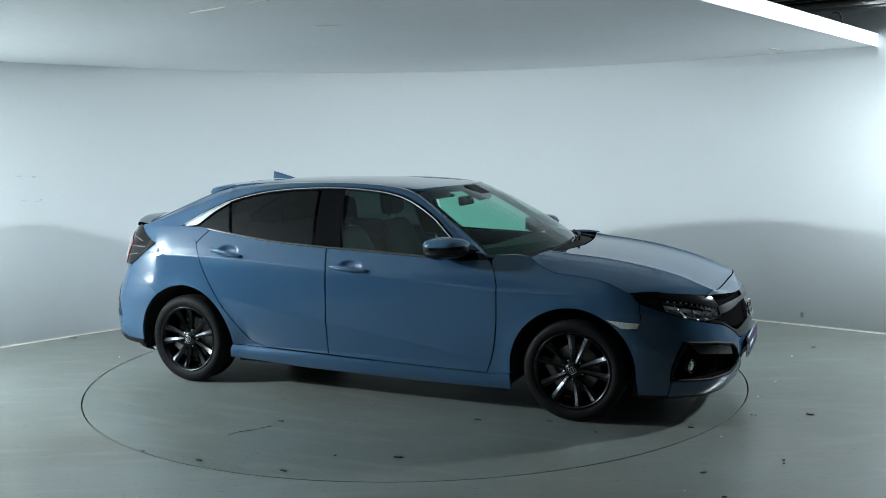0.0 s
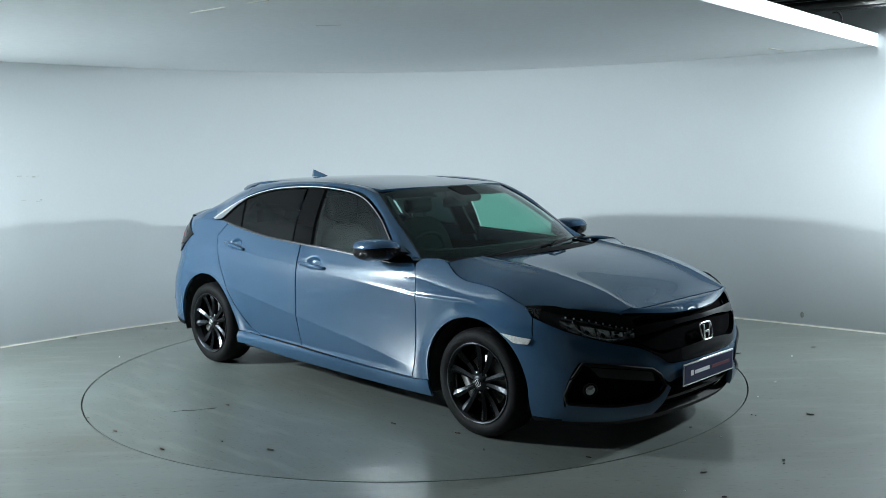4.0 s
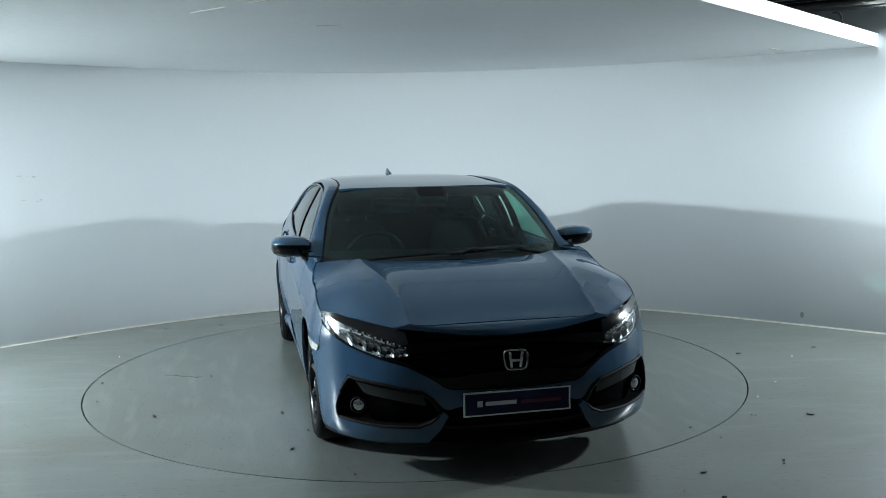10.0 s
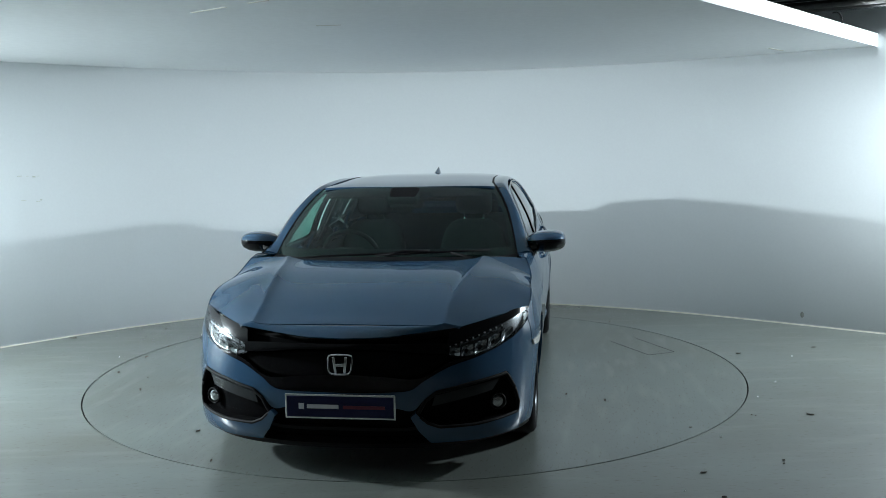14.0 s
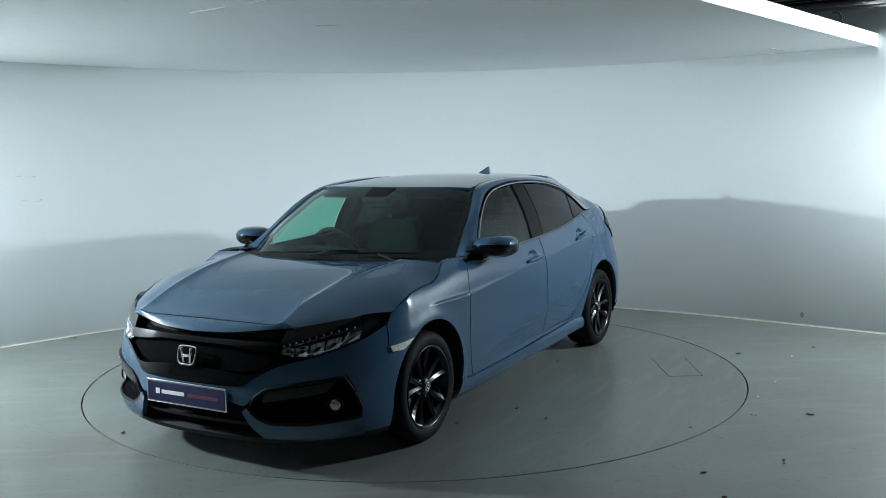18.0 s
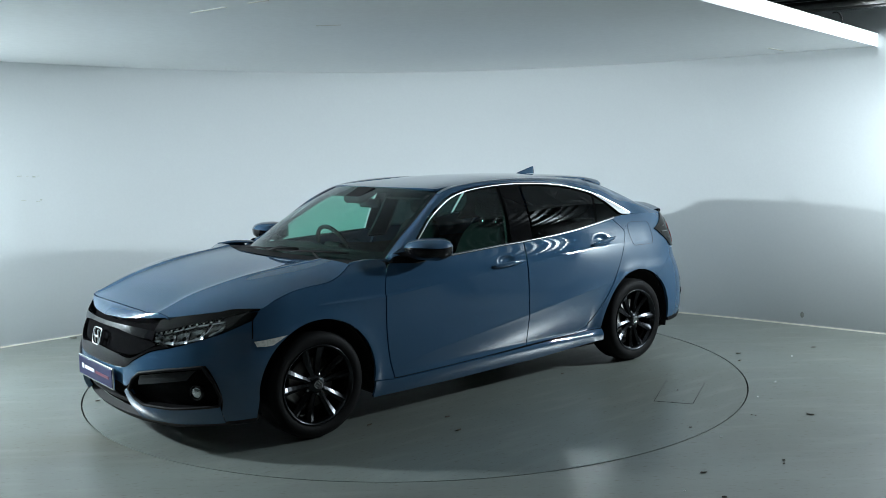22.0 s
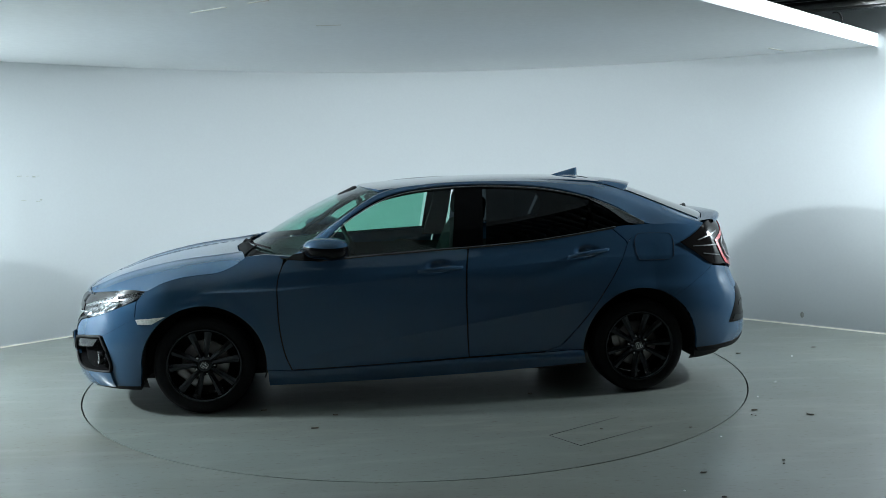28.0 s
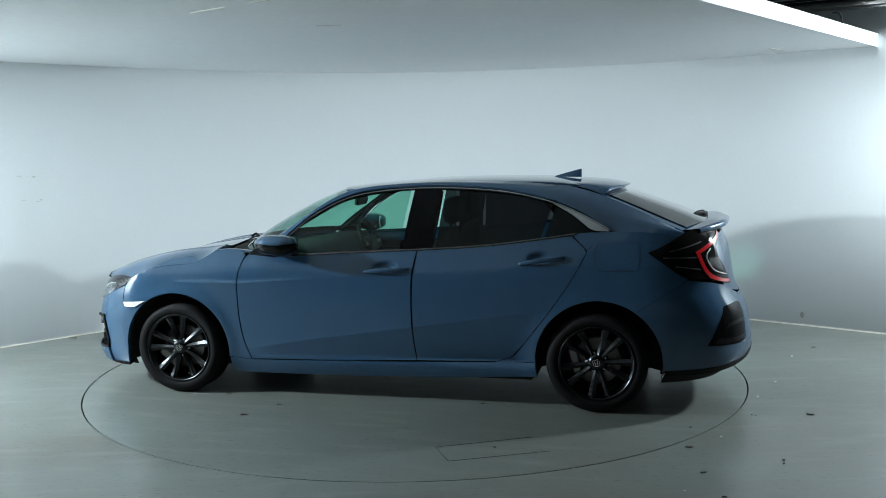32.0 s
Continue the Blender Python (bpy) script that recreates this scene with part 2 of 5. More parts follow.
def wall_plan(d=0.0):
    """The wall's line in plan: two straight runs joined by a wide bend, offset outwards by d."""
    u = np.linspace(0, 1, 49)[:, None]
    bend = (1 - u) ** 2 * wall_a + 2 * u * (1 - u) * wall_c + u**2 * wall_b
    da = (wall_a - wall_c) / np.linalg.norm(wall_a - wall_c)
    db = (wall_b - wall_c) / np.linalg.norm(wall_b - wall_c)
    left = wall_a + da * np.linspace(5.5, 0.25, 12)[:, None]
    right = wall_b + db * np.linspace(0.25, 5.5, 12)[:, None]
    p = np.concatenate([left, bend, right])
    t = np.gradient(p, axis=0)
    t /= np.linalg.norm(t, axis=1)[:, None]
    return p + np.stack([-t[:, 1], t[:, 0]], 1) * d


def build_room():
    a, b = wall_plan(0), wall_plan(0.15)
    n = len(a)
    H = DECK_Z + 0.1
    V = [(*p, -0.05) for p in a] + [(*p, H) for p in a] + [(*p, -0.05) for p in b] + [(*p, H) for p in b]
    F = []
    for i in range(n - 1):
        F += [(i, i + 1, n + i + 1, n + i), (2 * n + i, 3 * n + i, 3 * n + i + 1, 2 * n + i + 1), (n + i, n + i + 1, 3 * n + i + 1, 3 * n + i)]
    w = part("wall_north", mesh_of("wall_north", V, F), WALL)
    tagged(w, "curved white painted wall of the photo bay", "wall", kind="structure")
    # floor with a round hole for the turntable
    N = 160
    radii = [2.2455, 2.6, 3.2, 4.2, 6, 9, 14]
    V, F = [], []
    for r in radii:
        for j in range(N):
            t = 2 * math.pi * j / N
            V.append((r * math.cos(t), r * math.sin(t), 0))
    for i in range(len(radii) - 1):
        for j in range(N):
            a_, b_ = i * N + j, i * N + (j + 1) % N
            F.append((a_, a_ + N, b_ + N, b_))
    for j in range(N):
        V.append((*V[j][:2], -0.06))
    base = len(radii) * N
    for j in range(N):
        F.append((j, (j + 1) % N, base + (j + 1) % N, base + j))
    f = part("floor", mesh_of("floor", V, F, False), FLOOR)
    tagged(f, "grey-green painted concrete floor, scuffed and glossy", "floor", kind="structure")
    p = part("pit_floor", mesh_of("pit", [(2.4 * math.cos(i / 10 * math.pi), 2.4 * math.sin(i / 10 * math.pi), -0.06) for i in range(20)], [tuple(range(20))], False), PIT)
    tagged(p, "black pit under the turntable", "pit", kind="structure")
    # dropped ceiling slab with a white fascia along its slanting edge
    e0, e1 = Vector((1.485, -1.593)), Vector((3.717, 0.921))
    d = (e1 - e0).normalized()
    south = -5.2
    A, B = e0 + d * ((south - e0.y) / d.y), e1 + d * 0.02
    nrm = Vector((-d.y, d.x))
    poly = [tuple(A), tuple(B), tuple(B + nrm * 12), (-12.0, 8.9), (-12.0, south)]
    bm = bmesh.new()
    lo = [bm.verts.new((x, y, CEIL_Z)) for x, y in poly]
    hi = [bm.verts.new((x, y, CEIL_Z + 0.08)) for x, y in poly]
    bm.faces.new(lo[::-1])
    bm.faces.new(hi)
    for i in range(5):
        bm.faces.new((lo[i], lo[(i + 1) % 5], hi[(i + 1) % 5], hi[i]))
    c = part("ceiling", bm, CEIL)
    tagged(c, "low dropped ceiling slab painted pale grey", "ceiling", kind="structure")
    ang = math.atan2(d.y, d.x)
    L = (B - A).length
    mid = (A + B) / 2 - nrm * 0.008
    fa = part("trim", box((mid.x, mid.y, CEIL_Z + 0.045), (L, 0.016, 0.10), 0, Matrix.Rotation(ang, 4, "Z")), FASCIA)
    tagged(fa, "bright white fascia board along the ceiling's edge", "trim", kind="structure")
    # dark upper deck beyond the slab: corrugated sheet
    V, F = [], []
    n = 600
    run, across = Vector((0.83, -0.558)), Vector((0.558, 0.83))
    for i in range(n + 1):
        s = -14.0 + 0.045 * (i // 2) * 2 + (0.018 if i % 2 else 0.0)
        z = DECK_Z + (0.0 if ((i + 1) // 2) % 2 else 0.035)
        q = Vector((0, -3)) + across * s
        for k in (-14, 14):
            V.append((q.x + run.x * k, q.y + run.y * k, z))
    for i in range(n):
        F.append((2 * i, 2 * i + 1, 2 * i + 3, 2 * i + 2))
    dk = part("ceiling_deck", mesh_of("deck", V, F, False), DECK)
    tagged(dk, "dark ribbed metal deck above the bay", "ceiling", kind="structure")
    # unseen walls added to close the hall behind the viewer and bounce fill light
    bm = bmesh.new()
    box_bm(bm, (0, -13.0, 1.4), (26, 0.2, 3.2))
    bw = part("wall_south", bm, HALL_BOUNCE)
    tagged(bw, "unseen plain hall wall, toned to bounce fill light", "wall", kind="structure")
    for nm, x in (("wall_west", -12.5), ("wall_east", 12.5)):
        bw = part(nm, box((x, -5, 1.4), (0.2, 18, 3.2)), HALL_BOUNCE)
        tagged(bw, "unseen plain hall wall, toned to bounce fill light", "wall", kind="structure")
    # turntable
    tt = empty("turntable")
    tagged(tt, "flush round steel turntable painted grey-green", "turntable")
    prof = [(0.0, 0.0)] + [(r, 0.0) for r in (0.6, 1.2, 1.8, 2.235)] + [(2.2365, -0.0006), (2.2365, -0.05)]
    me = lathe(prof, 160, "disc", axis="z")
    me.polygons.foreach_set("use_smooth", [False] * len(me.polygons))
    part("disc", me, TABLE, tt)
    return tt


turntable = build_room()


# ---- the car: x forward, y to its left, z up, origin on the ground midway between the axles ----
def spline(xk, yk, x):
    """A natural cubic curve through the knots."""
    xk, yk, x = np.asarray(xk, float), np.asarray(yk, float), np.asarray(x, float)
    n = len(xk)
    h = np.diff(xk)
    A = np.eye(n)
    r = np.zeros(n)
    for i in range(1, n - 1):
        A[i, i - 1 : i + 2] = h[i - 1], 2 * (h[i - 1] + h[i]), h[i]
        r[i] = 6 * ((yk[i + 1] - yk[i]) / h[i] - (yk[i] - yk[i - 1]) / h[i - 1])
    m = np.linalg.solve(A, r)
    i = np.clip(np.searchsorted(xk, x) - 1, 0, n - 2)
    t = np.clip(x, xk[0], xk[-1]) - xk[i]
    return yk[i] + t * ((yk[i + 1] - yk[i]) / h[i] - h[i] * (2 * m[i] + m[i + 1]) / 6) + t * t * m[i] / 2 + t**3 * (m[i + 1] - m[i]) / (6 * h[i])


ZK = [0.12, 0.2, 0.3, 0.45, 0.6, 0.72, 0.8, 0.87, 0.95, 1.06, 1.16, 1.26, 1.33, 1.40]
WK = {
    -1.45: [0.82, 0.862, 0.885, 0.895, 0.893, 0.880, 0.866, 0.848, 0.820, 0.768, 0.712, 0.655, 0.61, 0.56],
    -0.9: [0.82, 0.857, 0.880, 0.896, 0.900, 0.892, 0.879, 0.858, 0.825, 0.782, 0.736, 0.681, 0.637, 0.58],
    0.3: [0.82, 0.857, 0.879, 0.893, 0.900, 0.898, 0.890, 0.869, 0.831, 0.786, 0.738, 0.681, 0.637, 0.58],
    0.95: [0.82, 0.858, 0.880, 0.894, 0.900, 0.898, 0.889, 0.867, 0.822, 0.752, 0.71, 0.66, 0.63, 0.58],
    1.35: [0.82, 0.860, 0.885, 0.897, 0.902, 0.895, 0.875, 0.840, 0.785, 0.70, 0.66, 0.62, 0.60, 0.58],
    1.5: [0.855, 0.880, 0.892, 0.901, 0.902, 0.894, 0.873, 0.837, 0.782, 0.70, 0.66, 0.62, 0.60, 0.58],
}
ZD = np.linspace(0.1, 1.42, 529)
XD = np.linspace(-1.45, 1.5, 473)
_xs = sorted(WK)
_rows = np.array([spline(ZK, WK[x], ZD) for x in _xs])
WTAB = np.array([spline(_xs, _rows[:, j], XD) for j in range(len(ZD))]).T
NOSE_X, TAIL_X = 1.5, -1.45
nose_len = lambda z: spline([0.12, 0.2, 0.3, 0.4, 0.5, 0.6, 0.68, 0.74, 0.82, 0.95], [2.13, 2.19, 2.222, 2.228, 2.218, 2.195, 2.165, 2.11, 1.99, 1.80], z)
nose_pow = lambda z: np.interp(z, [0.2, 0.45, 0.6, 0.75], [2.5, 2.35, 2.2, 2.12])
tail_len = lambda z: spline([0.12, 0.2, 0.3, 0.45, 0.6, 0.68, 0.8, 0.95, 1.05, 1.12], [-2.12, -2.20, -2.265, -2.262, -2.225, -2.18, -2.15, -2.12, -2.07, -2.0], z)
TAIL_POW = 2.95
ARCH_F, ARCH_R = (1.346, 0.298, 0.366), (-1.358, 0.300, 0.371)


def width(x, z):
    x, z = np.clip(x, -1.45, 1.5), np.clip(z, 0.1, 1.42)
    i = (x + 1.45) / (XD[1] - XD[0])
    j = (z - 0.1) / (ZD[1] - ZD[0])
    i0, j0 = np.clip(i.astype(int), 0, len(XD) - 2), np.clip(j.astype(int), 0, len(ZD) - 2)
    a, b = i - i0, j - j0
    w = WTAB[i0, j0] * (1 - a) * (1 - b) + WTAB[i0 + 1, j0] * a * (1 - b) + WTAB[i0, j0 + 1] * (1 - a) * b + WTAB[i0 + 1, j0 + 1] * a * b
    # flared wheel arches and a scooped lower door
    for cx, cz, R in (ARCH_F, ARCH_R):
        d = np.hypot(x - cx, z - cz) - R
        w = w + 0.010 * np.exp(-((np.maximum(d, 0) / 0.05) ** 2)) * (z < 0.8)
    # undercut below a crease that climbs along the doors, turning out again to the sill
    zs = np.interp(x, [-1.0, -0.24, 0.45, 0.80], [0.60, 0.485, 0.385, 0.32])
    fade = np.clip((0.86 - x) / 0.22, 0, 1) * np.clip((x + 1.12) / 0.25, 0, 1)
    cut = np.clip(zs - z, 0, None)
    out = np.clip((z - 0.245) / 0.050, 0, 1)
    w = w + fade * (0.006 * np.exp(-np.abs(z - zs) / 0.045) - 0.05 * cut - 0.36 * cut**2) * out * out * (3 - 2 * out)
    # character line from the front wing through the handles to the tail lamp
    zc = np.interp(x, [-1.5, -1.0, -0.07, 0.3, 0.9, 1.36], [0.868, 0.866, 0.806, 0.778, 0.738, 0.738])
    rise = np.interp(x, [-1.5, -0.75, -0.3, 0.35, 0.85, 1.05, 1.22, 1.36], [0.002, 0.0035, 0.0015, 0.002, 0.009, 0.014, 0.011, 0.0])
    w = w + rise * np.where(z < zc, np.exp(-np.maximum(zc - z, 0) / 0.060), np.exp(-np.maximum(z - zc, 0) / np.interp(x, [0.3, 0.9], [0.018, 0.007])))
    # scoops behind the door handles
    for hx, hz in ((-0.07, 0.846), (-1.015, 0.907)):
        w = w - 0.022 * np.exp(-((((x - hx) / 0.062) ** 2 + ((z - hz) / 0.030) ** 2) ** 2))
    return w


def skin(q, z, off=0.0):
    """The body's outer surface. q: -1 at the middle of the nose, 0 to 1 along the flank, 2 at the middle of the tail."""
    q, z = np.broadcast_arrays(np.asarray(q, float), np.asarray(z, float))
    xs = NOSE_X + (TAIL_X - NOSE_X) * np.clip(q, 0, 1)
    w = width(xs, z)
    x, y = xs.copy(), w.copy()
    a = np.clip(q + 1, 0, 1) * math.pi / 2
    n = nose_pow(z)
    f = q < 0
    x = np.where(f, NOSE_X + (nose_len(z) - NOSE_X) * np.cos(a).clip(0) ** (2 / n), x)
    y = np.where(f, w * np.sin(a).clip(0) ** (2 / n), y)
    a = np.clip(q - 1, 0, 1) * math.pi / 2
    r = q > 1
    x = np.where(r, TAIL_X + (tail_len(z) - TAIL_X) * np.sin(a).clip(0) ** (2 / TAIL_POW), x)
    y = np.where(r, w * np.cos(a).clip(0) ** (2 / TAIL_POW), y)
    P = np.stack([x, y, z], -1)
    if off:
        e = 1e-3
        du = skin(q + e, z) - skin(q - e, z)
        dv = skin(q, z + e) - skin(q, z - e)
        N = np.cross(du, dv)
        N /= np.linalg.norm(N, axis=-1)[..., None] + 1e-12
        P = P + N * off
    return P


def S(x, z):
    """Side-view point to (q, z)."""
    if x > NOSE_X:
        c = min(1.0, (x - NOSE_X) / (float(nose_len(z)) - NOSE_X)) ** (float(nose_pow(z)) / 2)
        return (math.acos(c) / (math.pi / 2) - 1, z)
    if x < TAIL_X:
        c = min(1.0, (x - TAIL_X) / (float(tail_len(z)) - TAIL_X)) ** (TAIL_POW / 2)
        return (math.asin(c) / (math.pi / 2) + 1, z)
    return ((x - NOSE_X) / (TAIL_X - NOSE_X), z)


def Fv(y, z):
    """Front-view point to (q, z)."""
    w = float(width(np.array(NOSE_X), np.array(z)))
    return (math.asin(min(1.0, y / w) ** (float(nose_pow(z)) / 2)) / (math.pi / 2) - 1, z)


def Rv(y, z):
    """Rear-view point to (q, z)."""
    w = float(width(np.array(TAIL_X), np.array(z)))
    return (math.acos(min(1.0, y / w) ** (TAIL_POW / 2)) / (math.pi / 2) + 1, z)


def arc(c, a0, a1, n=13, grow=0.0):
    cx, cz, R = c
    return [S(cx + (R + grow) * math.cos(radians(a)), cz + (R + grow) * math.sin(radians(a))) for a in np.linspace(a0, a1, n)]


car = empty("car")
tagged(car, "blue-grey metallic five-door hatchback with black alloy wheels on a turntable", "car")


def both(name, G, material, parent=None, depth=0.0, label="", flip=False):
    """A part on the left flank and its mirror image on the right. Returns both."""
    out = []
    for mirror in (False, True):
        par = parent[1 if mirror else 0] if isinstance(parent, (list, tuple)) else (parent or car)
        out.append(part(name, sheet(G, depth, flip, mirror, name), material, par, label))
    return out


def panel(name, bottom, top, left, right, nu, nv, material=PAINT, gap=(0, 0, 0, 0), depth=0.014, off=0.0, parent=None, label="", smooth=True):
    """A body panel between four curves in (q, z); left is the front end."""
    C = coons(bottom, top, left, right, nu, nv, gap, smooth)
    return both(name, skin(C[..., 0], C[..., 1], off), material, parent, depth, label)


def whole(name, G, material, parent=None, depth=0.0, label="", flip=False):
    """A part that spans the car: the left half's grid, whose first column lies on the centre line, joined with its mirror image."""
    M = G[:, :0:-1].copy()
    M[..., 1] *= -1
    return part(name, sheet(np.concatenate([M, G], 1), depth, flip, False, name), material, parent or car, label)


BELT = [(0.66, 0.905), (0.30, 0.925), (-0.10, 0.945), (-0.27, 0.952), (-0.67, 0.978), (-1.01, 1.018), (-1.22, 1.048)]
DLO = [(0.66, 0.955), (0.56, 1.045), (0.44, 1.145), (0.23, 1.252), (0.02, 1.296), (-0.34, 1.316), (-0.72, 1.298), (-0.94, 1.262), (-1.11, 1.215), (-1.27, 1.145), (-1.415, 1.066)]
DOOR_F = [(0.832, 0.243), (0.872, 0.35), (0.898, 0.50), (0.906, 0.66), (0.902, 0.79), (0.866, 0.89), (0.83, 0.925)]
DOOR_B = [(-0.258, 0.268), (-0.245, 0.41), (-0.238, 0.63), (-0.242, 0.81), (-0.262, 0.945)]
DOOR_R = [(-0.74, 0.277), (-0.845, 0.312), (-0.93, 0.412), (-1.06, 0.58), (-1.17, 0.735), (-1.245, 0.86), (-1.285, 0.942)]
SS = lambda pts: [S(*p) for p in pts]
HOOD_SIDE = [(1.68, 0.752), (1.57, 0.80), (1.47, 0.828), (1.37, 0.84), (1.25, 0.852), (1.17, 0.88), (1.09, 0.93)]


def arch_wing(name, arch, a0, a1, outer, n, m, gap):
    """A wing drawn out from its wheel arch: straight spokes from the arch to the outline (x, z)."""
    P = polyline(outer, n)
    ang = np.degrees(np.arctan2(P[:, 1] - arch[1], P[:, 0] - arch[0]))
    ang = np.clip(np.where(ang < -90, ang + 360, ang), min(a0, a1), max(a0, a1))
    A = np.stack([arch[0] + arch[2] * np.cos(np.radians(ang)), arch[1] + arch[2] * np.sin(np.radians(ang))], 1)
    L = np.linalg.norm(P - A, axis=1)[:, None]
    B = P + (A - P) * np.minimum(0.5, gap / np.maximum(L, 1e-6))
    G = [[S(*(A[i] + (B[i] - A[i]) * v)) for i in range(n)] for v in np.linspace(0, 1, m)]
    G = np.array(G)
    return both(name, skin(G[..., 0], G[..., 1]), PAINT, depth=0.014)


def build_body():
    # front wings
    outer = [(1.735, 0.60), (1.722, 0.70), (1.68, 0.752)] + [tuple(p) for p in ringpts(HOOD_SIDE, 40)][1:] + [(1.03, 0.942), (0.96, 0.946), (0.89, 0.938), (0.862, 0.915)] + [tuple(p) for p in ringpts(DOOR_F, 40) if p[1] < 0.885][::-1]
    arch_wing("front_wing", ARCH_F, 50, 186.5, outer, 170, 64, 0.0025)
    fd = panel("front_door", SS([(0.832, 0.243), (0.3, 0.252), (-0.258, 0.268)]), SS([(0.83, 0.925), (0.66, 0.905), (0.30, 0.925), (-0.262, 0.945)]), SS(DOOR_F), SS(DOOR_B), 110, 130, gap=(0.005, 0.0035, 0.008, 0.0))
    rd = panel("rear_door", SS([(-0.258, 0.268), (-0.5, 0.272), (-0.74, 0.277)]), SS([(-0.262, 0.945), (-0.67, 0.972), (-1.01, 1.012), (-1.195, 1.036), (-1.272, 0.968), (-1.285, 0.942)]), SS(DOOR_B), SS(DOOR_R), 110, 130, gap=(0.005, 0.005, 0.008, 0.0), smooth=False)
    outer = polyline(ringpts(DOOR_R, 60), 60).tolist() + [(-1.288, 0.955), (-1.32, 0.985), (-1.32, 1.059), (-1.415, 1.064), (-1.62, 1.062), (-1.83, 1.04), (-1.88, 0.92), (-1.862, 0.788)]
    arch_wing("rear_wing", ARCH_R, -4, 124.5, outer, 170, 56, 0.0025)
    panel("wing_corner", SS([(-1.287, 0.954), (-1.32, 0.985)]), SS([(-1.206, 1.038), (-1.235, 1.052), (-1.32, 1.059)]), SS([(-1.287, 0.954), (-1.279, 0.968), (-1.206, 1.038)]), SS([(-1.32, 0.985), (-1.32, 1.059)]), 16, 16, smooth=False)
    panel("side_sill", SS([(0.97, 0.153), (0.3, 0.153), (-0.4, 0.168), (-1.0, 0.203)]), SS([(0.975, 0.257), (0.832, 0.241), (0.3, 0.250), (-0.258, 0.266), (-0.74, 0.275), (-0.985, 0.284)]),
          SS([(0.97, 0.153), (0.975, 0.257)]), SS([(-1.0, 0.203), (-0.985, 0.284)]), 60, 8, gap=(0, 0, 0, 0.03), off=0.004, smooth=False)
    return fd, rd


front_doors, rear_doors = build_body()


def loft(curves, nu, nv):
    """A grid through 3D curves: each curve is a row."""
    R = np.array([ringpts(c, nu) for c in curves])
    return np.stack([ringpts(R[:, i], nv) for i in range(nu)], 1)


hood_ridge = lambda x: np.interp(x, [1.1, 1.9], [0.575, 0.475])
hood_z = lambda x, y: spline([1.0, 1.12, 1.25, 1.46, 1.69, 1.91, 2.03, 2.09, 2.14], [0.940, 0.931, 0.920, 0.895, 0.853, 0.793, 0.750, 0.731, 0.706], x) - 0.095 * (np.maximum(np.abs(y) - hood_ridge(x), 0) / 0.28) ** 2.2 \
    + 0.013 * np.exp(-np.abs(np.abs(y) - hood_ridge(x)) / 0.034) - 0.006 * (np.abs(y) / 0.5) ** 2


